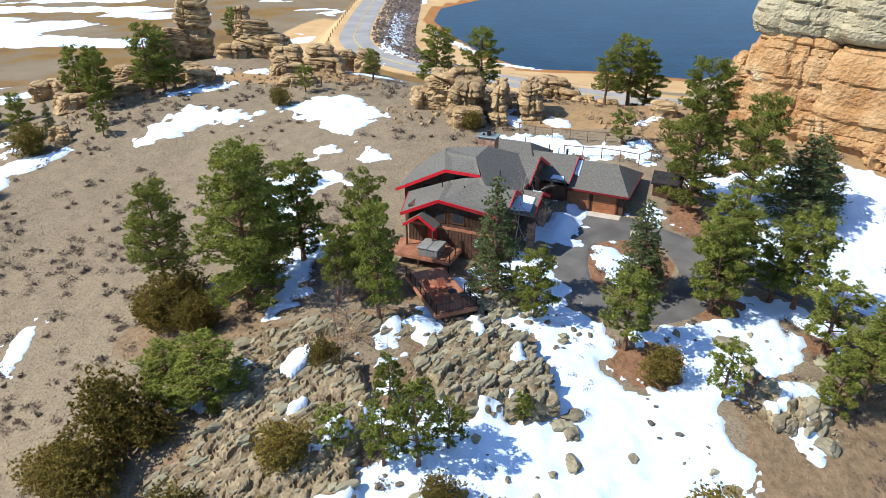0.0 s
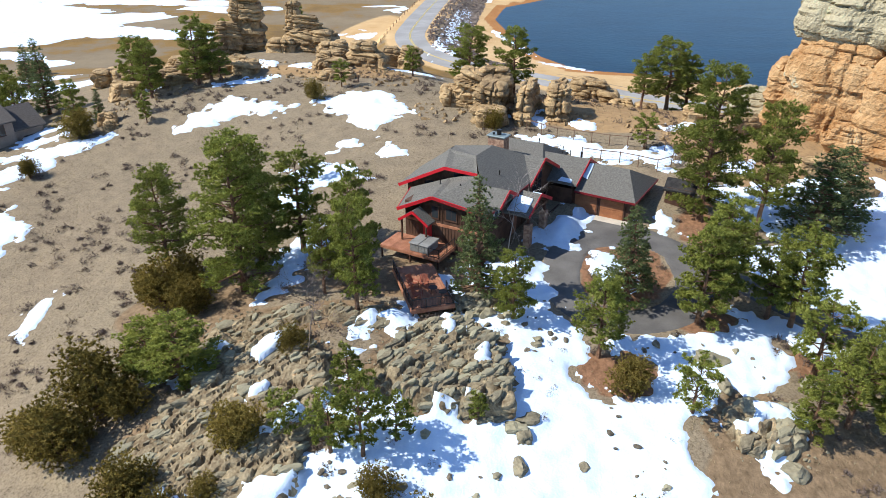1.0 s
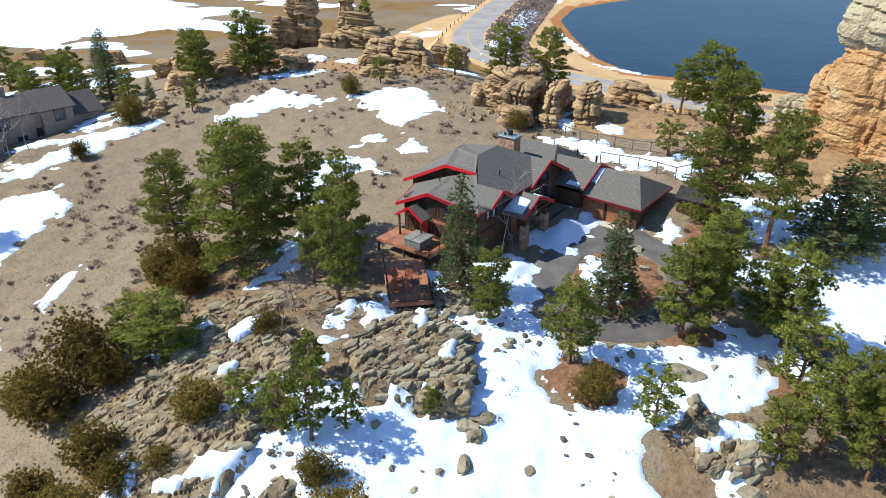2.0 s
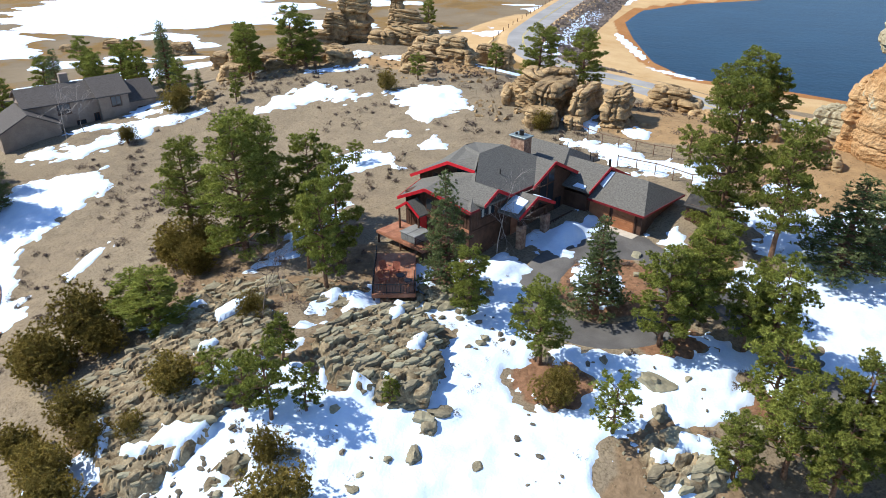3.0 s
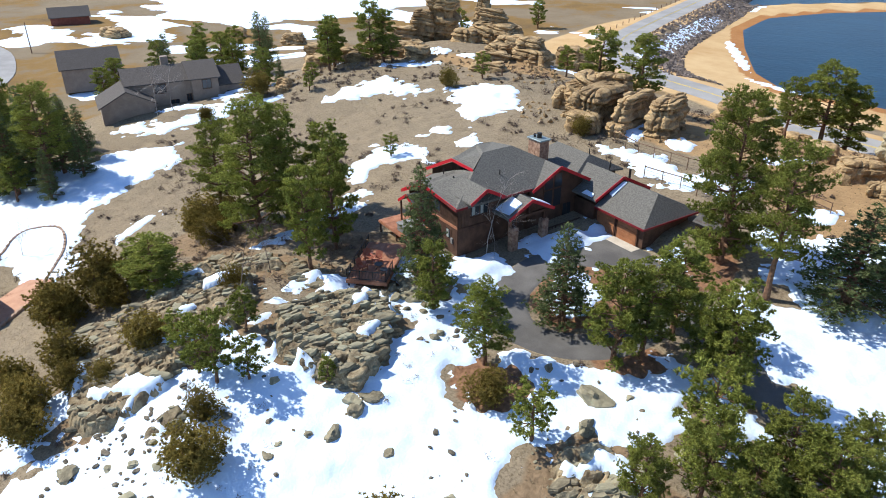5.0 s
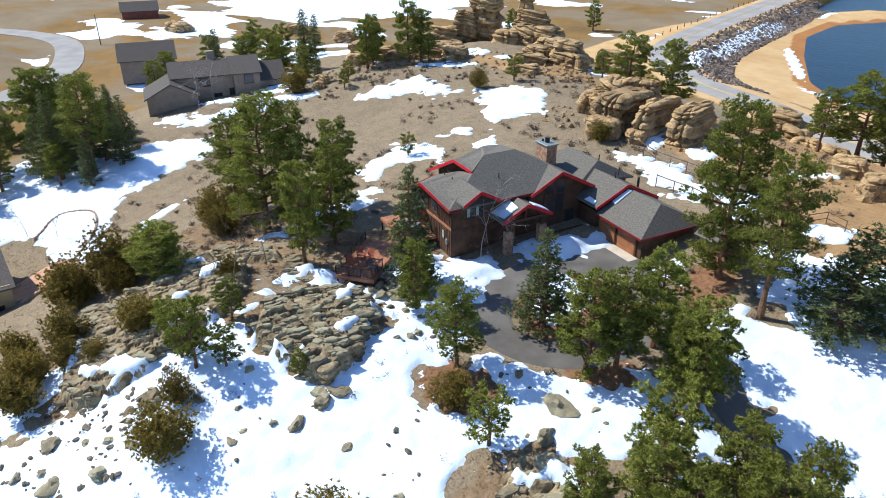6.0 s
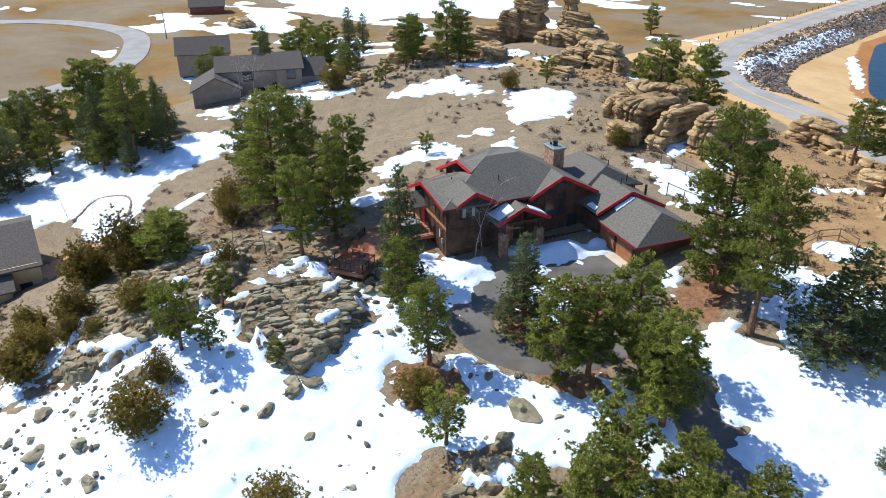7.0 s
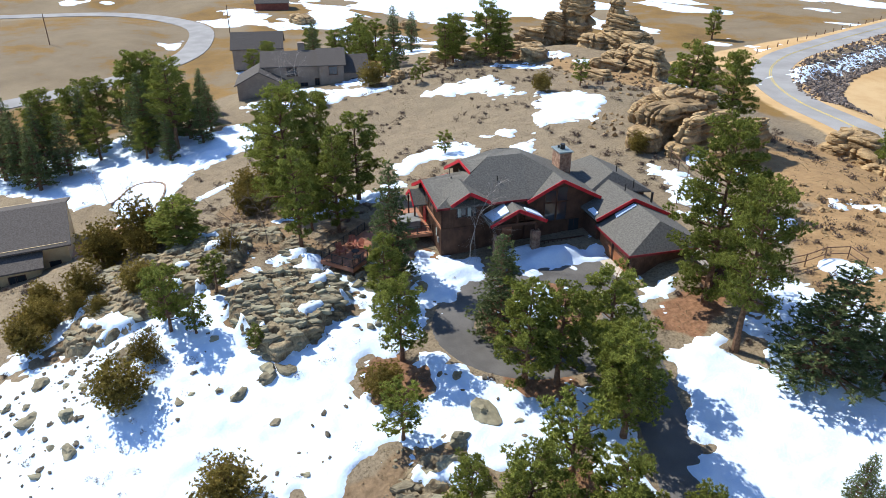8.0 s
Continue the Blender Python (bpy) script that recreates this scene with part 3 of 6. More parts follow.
FAR_BITS = [(-128, 226, 26, 7, 0), (-95, 224, 14, 4, 0), (-138, 286, 30, 9, 0), (-108, 274, 18, 6, 0), (-160, 205, 34, 15, 45), (-145, 240, 30, 10, 40), (-196, 130, 14, 9, 60), (-178, 80, 7, 4, 20), (-112, 286, 9, 5, 0),
            (-61, 224, 6, 2.5, 0), (-95, 132, 12, 4, 20), (-108, 112, 12, 4, 50), (-118, 128, 10, 4, 30), (-135, 150, 16, 6, 30), (-150, 320, 40, 12, 0), (-80, 340, 30, 10, 0)]


SNOWFIELD = [(-179, 124), (-194, 144), (-221, 195), (-250, 240), (-230, 290), (-175, 300), (-140, 262), (-112, 240), (-127, 222), (-135, 201), (-146, 188), (-166, 178), (-164, 162), (-150, 138), (-160, 129)]
SNOWFIELD_B = [(-150, 196), (-142, 208), (-127, 217), (-96, 222), (-131, 236), (-157, 242), (-180, 216)]


def snow_heaps(x, y):
    hump = most(*[up * smooth(-0.1, 0.6, field(x, y)) + 0.22 * smooth(-0.2, 0.6, field(x, y)) for field, up in OUTCROPS])
    return hump * smooth(-0.2, 0.4, snow_field(x, y)) + 1.0 * smooth(0, 1.6, oval(x, y, 13.2, 71.6, 2.0, 4.0, -22)) + 0.55 * smooth(0, 1.2, oval(x, y, 8.6, 62.0, 3.2, 1.7, 50)) + 0.4 * smooth(0, 1.0, oval(x, y, 10.6, 66.4, 1.6, 1.2))


def far_snow_field(x, y):
    f = 3.0 * fbm(x / 34, y / 17, 0, 23, 5) - 1.05
    f = most(f, *[oval(x, y, *p) + 8.0 * fbm(x / 15, y / 9, 0, 24, 5) for p in FAR_BITS])
    field = most(in_poly(x, y, SNOWFIELD), in_poly(x, y, SNOWFIELD_B)) + 26.0 * fbm(x / 24, y / 11, 0, 29, 5) - 8.0
    gate = np.minimum(np.minimum((y - 150 - 0.1 * np.abs(x)) / 8, (-6 - x - 0.0 * y) / 8), 1.0)
    gate = np.maximum(gate, np.minimum(np.minimum((-76 - x) / 6, (y - 96) / 6), 1.0))
    road_gap = np.minimum(along(x, y, LANE)[0] - 5, along(x, y, ROAD)[0] - 16) / 4
    f = np.minimum(most(np.minimum(f, gate), field), road_gap)
    dam = most(oval(x, y, -13.4, 215, 3.0, 45), oval(x, y, -12.0, 178, 2.4, 14, 15)) + 2.4 * fbm(x / 3, y / 5, 0, 27, 3)
    return most(f, dam, oval(x, y, 3.6, 199, 1.6, 20, 20) + 0.5 * fbm(x / 3, y / 3, 0, 28, 3), oval(x, y, 17, 171.5, 8, 1.4, -30))


snow = sheet("snow", np.arange(-90, 64, 0.33), np.arange(13, 140, 0.33), lambda x, y: sheet_over(snow_field, 0.22, 0.4, 0.24)(x, y) + snow_heaps(x, y), M_snow, keep=lambda x, y: snow_field(x, y) > -0.5)
tagged(snow, "melting white snow lying in drifts over the hillside", "snow", kind="stuff")
far_snow = sheet("snow", np.arange(-330, 30, 1.8), np.arange(60, 420, 1.8), sheet_over(far_snow_field, 0.25, 0.5), M_snow, keep=lambda x, y: far_snow_field(x, y) > -0.5)
tagged(far_snow, "thin melting snow patches on the far meadow", "snow", kind="stuff")


# ---- rock ----
def cells(p, seeds, stretch):
    """The two nearest seeds' distances and the nearest one's number, for points p."""
    d1, d2, who = np.full(len(p), 1e9), np.full(len(p), 1e9), np.zeros(len(p), int)
    for i, s in enumerate(seeds):
        d = (((p - s) / stretch) ** 2).sum(1)
        near = d < d1
        d2 = np.where(near, d1, np.minimum(d2, d))
        who = np.where(near, i, who)
        d1 = np.where(near, d, d1)
    return np.sqrt(d1), np.sqrt(d2), who


def bedrock(name, field, up, x0, x1, y0, y1, seed, step=0.16):
    """A slabby, cracked hump of rock on the ground: long plates that lie along one strike and step down across it."""
    r = np.random.default_rng(seed)
    xs, ys = np.arange(x0 - 1.5, x1 + 1.5, step), np.arange(y0 - 1.5, y1 + 1.5, step)
    n = int((x1 - x0) * (y1 - y0) * 1.1)
    c, s = math.cos(radians(STRIKE)), math.sin(radians(STRIKE))
    seeds = np.stack([r.uniform(x0 - 1, x1 + 1, n), r.uniform(y0 - 1, y1 + 1, n)], 1)
    seeds = np.stack([seeds[:, 0] * c + seeds[:, 1] * s, seeds[:, 1] * c - seeds[:, 0] * s], 1)
    lift, tx, ty = r.uniform(-0.22, 0.25, n), r.normal(0.03, 0.07, n), r.normal(0.20, 0.12, n)

    def edge(x, y):
        return field(x, y) + 0.55 * fbm(x / 1.8, y / 1.8, 0, seed, 3)

    def top(x, y):
        f = edge(x, y)
        p = np.stack([(x * c + y * s).ravel(), (y * c - x * s).ravel()], 1)
        p = p + 0.25 * np.stack([fbm(p[:, 0] / 0.8, p[:, 1] / 0.8, 0, seed + k, 2) for k in (5, 6)], 1)
        d1, d2, who = cells(p, seeds, np.array([1.55, 0.62]))
        q = p - seeds[who]
        plate = (lift[who] + tx[who] * q[:, 0] + ty[who] * q[:, 1] - 0.35 * np.exp(-((d2 - d1) / 0.09) ** 2)).reshape(x.shape)
        return land(x, y) - 0.25 + up * smooth(-0.2, 0.55, f) + (plate + 0.10 * fbm(x / 0.5, y / 0.5, 0, seed + 1, 3)) * smooth(-0.5, 0.5, f) + 0.3 * smooth(-0.5, 0.3, f)
    return sheet(name, xs, ys, top, M_rock, keep=lambda x, y: edge(x, y) > -0.5, flat=True), top


STRIKE = 44.0      # the way that the beds of rock run in the plan


def slab_mesh(seed):
    """An angular split plate of rock about 1 long: an uneven outline, broken rim and a tilted top."""
    r = np.random.default_rng(seed)
    n = int(r.integers(5, 8))
    a = np.sort((np.arange(n) + r.uniform(-0.3, 0.3, n)) * math.tau / n)
    k = r.uniform(0.40, 0.55, n)
    wide = np.stack([k * np.cos(a), k * np.sin(a) * r.uniform(0.75, 1.0)], 1)
    vs = []
    for size, z, wob in ((1.0, -0.5, 0.0), (r.uniform(0.97, 1.06), 0.18, 0.08), (0.80, 0.46, 0.07)):
        vs += [(x * size + r.normal(0, 0.015), y * size + r.normal(0, 0.015), z + r.normal(0, wob) + 0.15 * x) for x, y in wide]
    fs = [(m * n + i, m * n + (i + 1) % n, (m + 1) * n + (i + 1) % n, (m + 1) * n + i) for m in (0, 1) for i in range(n)]
    vs.append((float(r.normal(0, 0.05)), float(r.normal(0, 0.05)), 0.5))
    fs += [(2 * n + i, 2 * n + (i + 1) % n, 3 * n) for i in range(n)]
    return link_mesh("stone", vs, fs, M_stone)


def stone_mesh(seed, flat_z=1.0, cuts=1):
    """A blocky weathered stone about 1 across."""
    r = np.random.default_rng(seed)
    bm = bmesh.new()
    bmesh.ops.create_icosphere(bm, subdivisions=3 if cuts > 1 else 1, radius=0.5)
    planes = [Vector(r.normal(0, 1, 3)).normalized() for _ in range(7)]
    offs = r.uniform(0.30, 0.44, 7)
    for v in bm.verts:
        c = v.co.copy()
        c = Vector([math.copysign(abs(q * 2) ** 0.7, q) / 2 for q in c])
        for pl, o in zip(planes, offs):
            d = c.dot(pl) - o
            if d > 0:
                c -= pl * d
        c += Vector(r.normal(0, 0.018, 3)) if cuts == 1 else c.normalized() * 0.2 * float(fbm(c.x * 4 + seed, c.y * 4, c.z * 5, seed, 4))
        c.z *= flat_z
        v.co = c
    me = bpy.data.meshes.new("stone")
    bm.to_mesh(me)
    bm.free()
    me.materials.append(M_stone)
    return me


STONES = [stone_mesh(i, z) for i, z in enumerate((0.45, 0.5, 0.6, 0.7, 0.4, 0.8, 0.55, 0.65, 0.35, 0.75))]
BOULDERS = [stone_mesh(50 + i, z, 2) for i, z in enumerate((0.6, 0.75, 0.55, 0.8, 0.65))]

SLABS = [slab_mesh(300 + i) for i in range(14)]

for k, (field, up) in enumerate(OUTCROPS):
    if k < 2:
        poly = np.array((TABLE, RIDGE)[k])
        x0, y0, x1, y1 = *poly.min(0), *poly.max(0)
    else:
        q = HUMPS[k - 2]
        x0, y0, x1, y1 = q[0] - q[2], q[1] - q[2], q[0] + q[2], q[1] + q[2]
    base, top = bedrock("bedrock", field, up, x0, x1, y0, y1, 100 + k)
    hill = thing("rock_outcrop", "lichened grey-tan granite outcrop of cracked tilted slabs in snow", "rock", 0, 0, 0, group="granite outcrops")
    base.parent = hill
    count = (292, 292)[k] if k < 2 else int(HUMPS[k - 2][2] * HUMPS[k - 2][3] * 5)
    made = 0
    while made < count:
        x, y = rng.uniform(x0, x1), rng.uniform(y0, y1)
        f = float(field(np.array(x), np.array(y)))
        if f < -0.1 or (f > 1.2 and rng.random() < 0.35):
            continue
        size = 0.36 + 0.95 * rng.random() ** 2.4
        z = float(top(np.array([[x]]), np.array([[y]]))[0, 0])
        thick = rng.uniform(0.14, 0.28) + 0.14 * size
        m = pose(x, y, z - 0.12 * thick, rng.normal(9, 6), rng.normal(-2, 6), STRIKE + rng.normal(0, 16)) @ Matrix.Diagonal((size * rng.uniform(1.2, 1.9), size * rng.uniform(0.65, 0.95), thick, 1))
        hang("stone", SLABS[rng.integers(len(SLABS))], hill, m)
        made += 1
def crag(parent, x, y, z, sx, sy, sz, seed, mat=None, res=26, joints=7, strata=0.45, rz=0.0, name="boulder", rough=1.0):
    """A weathered rock tower in one mesh: tilted beds of uneven thickness that step in and out, parted by upright joints."""
    r = np.random.default_rng(seed)
    nt, nz = int(res * 2.6) + 20, int(min(90, max(22, sz / 0.16)))
    th, ph = np.meshgrid(np.arange(nt) * math.tau / nt, np.linspace(-1.25, math.pi / 2 - 0.02, nz))
    th, ph = th.ravel(), ph.ravel()
    squarish = (np.abs(np.cos(th)) ** 4.5 + np.abs(np.sin(th)) ** 4.5) ** (-1 / 4.5)
    lean = r.uniform(0.05, 0.2)
    side = np.cos(ph) ** 0.27 * squarish * (1.0 - lean * smooth(-0.5, 1.2, ph))
    p = np.stack([0.5 * sx * side * np.cos(th), 0.5 * sy * side * np.sin(th), 0.5 * sz * np.sign(ph) * np.abs(np.sin(ph)) ** 0.72], 1)
    big = 0.5 * (sx + sy)
    dip = np.array([r.normal(0.14, 0.08), r.normal(0.05, 0.08)])
    w = p[:, 2] + p[:, 0] * dip[0] + p[:, 1] * dip[1] + 0.30 * fbm(p[:, 0] / 2.2, p[:, 1] / 2.2, 0, seed + 1, 2)
    cuts = np.cumsum(r.uniform(0.55, 2.4, 90) * strata) - sz - 2
    bed = np.searchsorted(cuts, w)
    gap = np.minimum(np.abs(w - cuts[np.clip(bed - 1, 0, 89)]), np.abs(cuts[np.clip(bed, 0, 89)] - w))
    slit = np.sort(r.uniform(0, math.tau, joints))
    turn = (th + 0.35 * fbm(p[:, 0] / 2.5, p[:, 1] / 2.5, p[:, 2] / 3.5, seed + 2, 2)) % math.tau
    cell = np.searchsorted(slit, turn) % joints
    off = np.abs((turn[:, None] - slit[None, :] + math.pi) % math.tau - math.pi)
    near = off.min(1) * big * 0.5
    depth = r.uniform(0.02, 0.13, joints)[off.argmin(1)]
    push = r.uniform(-0.5, 0.5, 91)[bed] * 0.15 + r.uniform(-0.5, 0.5, joints)[cell] * 0.13 + r.uniform(-0.5, 0.5, (91, joints))[bed, cell] * 0.11
    move = np.minimum(big, 7.0) * (push - 0.075 * np.exp(-(gap / 0.10) ** 2) - depth * np.exp(-(near / (0.035 * big + 0.06)) ** 2)
                  + 0.06 * fbm(p[:, 0] / (big * 0.35), p[:, 1] / (big * 0.35), p[:, 2] / (big * 0.35), seed + 4, 4)) + 0.20 * fbm(p[:, 0] / 0.55, p[:, 1] / 0.55, p[:, 2] / 0.3, seed + 6, 3)
    out = np.stack([np.cos(th) * np.cos(ph) ** 0.5, np.sin(th) * np.cos(ph) ** 0.5, np.sin(ph) * 0.35], 1)
    p = p + out * (rough * move)[:, None]
    c, s = math.cos(radians(rz)), math.sin(radians(rz))
    v = np.stack([x + p[:, 0] * c - p[:, 1] * s, y + p[:, 0] * s + p[:, 1] * c, z + p[:, 2]], 1)
    k = np.arange(nt)
    quads = [np.stack([m * nt + k, m * nt + (k + 1) % nt, (m + 1) * nt + (k + 1) % nt, (m + 1) * nt + k], 1) for m in range(nz - 1)]
    faces = np.concatenate(quads).tolist() + [((nz - 1) * nt + k).tolist()]
    return hang(name, link_mesh(name, v.tolist(), faces, mat or M_crag), parent)


# the cliff of the slab table and the split leaves of rock at its foot
prow = thing("rock_ledge", "dark overhanging granite ledge casting shade on the snow", "rock", group="granite outcrops")
for x, y, z, sx, sy, sz, turn in ((7.8, 45.6, -1.5, 3.2, 1.4, 1.8, 76), (7.0, 48.6, -1.2, 3.0, 1.2, 1.4, 66), (7.9, 43.3, -1.8, 2.5, 1.5, 1.7, 100), (6.4, 42.3, -2.0, 2.4, 1.1, 1.0, 12),
                                  (8.9, 41.9, -2.9, 2.2, 0.8, 0.8, 62), (9.4, 40.9, -3.25, 2.6, 0.8, 0.8, 55), (8.4, 40.4, -3.2, 1.6, 0.7, 0.6, 50)):
    crag(prow, x, y, z, sx, sy, sz, int(x * 70 + y), M_rock, 14, 6, 0.28, turn, "ledge", 0.9)


def crags(label, rows, mat=None, name="rock_tower", res=22):
    """Each row: x, y, sizes across and deep, height above the ground, turn."""
    top = thing(name, label, "rock", group="weathered granite crags")
    for i, (x, y, sx, sy, up, rz) in enumerate(rows):
        z = h(x, y)
        crag(top, x, y, z + up * 0.5 - 0.6, sx, sy, up + 1.6, int(abs(x * 31 + y * 17)) + i, mat, res, rz=rz)
    return top


crags("tall weathered tan granite spire above the meadow", [(-49.5, 146, 7, 6, 12.0, 10), (-52.6, 143, 6, 6, 7.0, 20), (-55.5, 138, 7, 5, 4.0, 30), (-58, 132, 6, 4, 2.6, 40)], res=34)
crags("broad stacked tan granite tower with a balanced top", [(-36.5, 146, 12, 8, 4.6, 0), (-38.0, 147, 8.0, 6, 7.2, 15), (-40.0, 147, 3.4, 3, 9.6, 0), (-31, 142, 7, 5, 2.8, 20), (-41, 142, 6, 4, 2.4, 0)], res=32)
crags("low stacked granite crag with rounded ledges", [(-22.5, 135, 8.5, 6, 2.6, 0), (-23, 136, 5.5, 4.5, 4.4, 10), (-28, 130, 7, 4, 1.6, 30), (-25, 123, 7, 4, 1.4, 10), (-29, 134, 6, 4, 2.2, 0)], res=30)
crags("pair of rounded granite boulders beside the road", [(-15, 142, 5, 4.4, 4.4, 0), (-19.5, 146, 4.2, 4, 4.0, 20)])
crags("tan granite crag with upright joints and snow ledges", [(0.4, 108.4, 5.6, 7.0, 5.0, -10), (-3.0, 107.6, 4, 5, 2.6, 10), (3.4, 104.0, 4.8, 11.5, 4.4, -10), (3.6, 110.6, 5.0, 5, 5.2, 0), (8.6, 105.2, 3.4, 11.5, 4.4, -8), (13.0, 105.8, 3.4, 9.5, 4.4, -8),
                                                                (3.6, 98.9, 4.4, 3.0, 2.4, 0), (8.0, 99.6, 2.6, 2.6, 1.2, 0)], res=40)
crags("flat-topped layered granite block above the road", [(19.8, 126, 9.5, 6.5, 2.4, 0), (19.0, 126.4, 7.6, 5.0, 3.8, 8), (24.5, 122, 4.6, 3, 1.2, 0), (28.5, 121.5, 4, 3, 1.0, 0)], res=30)
crags("rough granite ledges on the sandy slope", [(43.5, 87.5, 4, 3, 1.6, 0), (37.5, 99, 6, 4, 2.4, 30), (33.0, 104, 4, 3, 2.0, 0), (48, 83.5, 4, 3, 1.5, 20), (40, 95, 3, 3, 1.2, 0)])
crags("broken granite ridge along the hill's edge", [(-58, 124, 7, 4, 2.6, 45), (-62, 118, 6, 4, 2.2, 45), (-54, 121, 5, 3, 1.6, 30), (-49, 125, 6, 3, 2.0, 20), (-43, 126, 5, 4, 2.2, 0), (-58, 104, 3, 2.4, 1.6, 0), (-56.5, 102, 2.4, 2, 1.2, 30), (-66, 124, 5, 4, 2.0, 0), (-73, 131, 7, 5, 2.8, 20)], res=14)
crags("dark low granite outcrop among meadow snow", [(-172, 146, 9, 6.3, 2.6, 0), (-144, 171, 6, 4.2, 2.4, 25), (-114, 165, 7, 4.9, 3.2, 25), (-66, 129, 6, 4.2, 1.6, 20), (-52, 123, 6, 4.2, 1.8, 25), (-47, 128, 7, 4.9, 2.4, 30), (-60, 137, 7, 4.9, 2.2, 30), (-153, 162, 5, 3.5, 1.6, 0)], res=16)
cliff = thing("cliff", "huge orange granite cliff with an overhanging grey cap", "cliff")
for i, (x, y, sx, sy, z0, z1, rz, mat, st) in enumerate([
        (50.0, 101.0, 13, 12, 0, 13.5, -38, M_cliff, 1.5), (57.5, 94.0, 14, 13, 0, 13.0, -38, M_cliff, 1.8), (67.5, 87.0, 16, 15, 0, 13.5, -35, M_cliff, 1.8), (80.0, 82, 18, 18, 0, 15, -30, M_cliff, 1.8),
        (51.5, 102.5, 15, 14, 12.0, 19.5, -30, M_cap, 0.7), (60.0, 96.0, 16, 15, 12.6, 22.0, -25, M_cap, 0.8), (72, 90.5, 18, 17, 13.5, 25.0, -30, M_cap, 0.8), (70, 112, 40, 24, 0, 24.0, -30, M_cap, 1.2), (90, 92, 22, 22, 13, 26, -30, M_cap, 0.8),
        (45.0, 104.5, 6, 7, 0, 9.5, -20, M_cliff, 0.9), (42.5, 110.5, 7, 6, 0, 4.6, -20, M_cap, 0.5), (50, 93.5, 6, 4, 0, 3.6, -30, M_cliff, 0.7), (58, 86.0, 8, 5, 0, 3.4, -30, M_cliff, 0.7)]):
    base = h(min(x, 60), y)
    crag(cliff, x, y, base + (z0 + z1) / 2 - (1.0 if z0 == 0 else 0), sx, sy, z1 - z0 + (2.0 if z0 == 0 else 0), 900 + i, mat, 46 if i < 9 else 24, 11, st, rz, "rock_face", 0.75)


# ---- trees ----
def pine_meshes(seed, high, spread, low=0.3, tufts=900, kind="pine"):
    """Trunk and crown: limbs in whorls, each ending in tufts of needles."""
    r = np.random.default_rng(seed)
    bm = bmesh.new()
    bend = r.normal(0, 0.02, 2) * high
    n = 8
    axis_pts = [Vector((bend[0] * (i / n) ** 2, bend[1] * (i / n) ** 2, high * i / n)) + Vector((*r.normal(0, 0.05, 2), 0)) * (0 < i < n) for i in range(n + 1)]
    r0 = 0.022 * high + 0.05
    for i in range(n):
        tube(axis_pts[i] - Vector((0, 0, 0.5 if i == 0 else 0)), axis_pts[i + 1], r0 * (1.25 if i == 0 else 1 - i / n) + 0.02, r0 * (1 - (i + 1) / n) + 0.02, 7, bm)
    pos = []
    limbs = int(high * (3.6 if kind == "pine" else 7.5)) + 8
    big = (high / 10) ** 0.5
    for k in range(limbs):
        f = low + (1 - low) * ((k + r.random()) / limbs)
        g = (f - low) / (1 - low)
        if kind == "pine":
            prof = math.sqrt(max(0.06, 1 - ((g - 0.36) / 0.68) ** 2)) * r.uniform(0.58, 1.14)
            rise = r.uniform(-0.12, 0.3) + 0.55 * g
        else:
            prof = (1.05 - g) * r.uniform(0.75, 1.1)
            rise = r.uniform(-0.25, 0.1) + 0.35 * f
        i = min(int(f * n), n - 1)
        start = axis_pts[i].lerp(axis_pts[i + 1], f * n - i)
        az = k * 2.4 + r.uniform(-0.5, 0.5)
        out = Vector((math.cos(az), math.sin(az), rise * 0.8))
        length = spread * prof
        end = start + out * length
        tube(start, end, 0.012 * high * (1 - f) + 0.02, 0.012, 4, bm)
        lumps = max(1, int(round(length * (1.45 if kind == "pine" else 2.2))))
        w = max(4, int(tufts / limbs * prof * 1.5 / lumps))
        for q in range(lumps):
            s = 1.0 - 0.70 * (q / lumps) * r.uniform(0.7, 1.2)
            side = Vector((-out.y, out.x, 0)) * r.uniform(-0.5, 0.5) * length * (1.15 - 0.6 * s) if q else Vector()
            mid = start.lerp(end, s) + side + Vector((0, 0, r.uniform(-0.05, 0.25)))
            if q:
                tube(start.lerp(end, max(0.1, s - 0.3)), mid, 0.02, 0.01, 3, bm)
            if kind == "pine":
                pad = r.uniform(0.42, 0.74) * big
                for _ in range(w):
                    d = Vector(r.normal(0, 1, 3)).normalized() * pad * r.uniform(0.35, 1.0) ** 0.5
                    pos.append(mid + Vector((d.x, d.y, d.z * 0.5 + 0.1)))
            else:
                for _ in range(w):
                    pos.append(mid + Vector((r.normal(0, 0.26), r.normal(0, 0.26), abs(r.normal(0, 0.14)))))
    me_trunk = bpy.data.meshes.new("trunk")
    bm.to_mesh(me_trunk)
    bm.free()
    me_trunk.materials.append(M_bark)
    return me_trunk, tuft_mesh(pos, r, 0.26 if kind == "pine" else 0.25, M_needle if kind == "pine" else M_spruce, 10, 0.24)


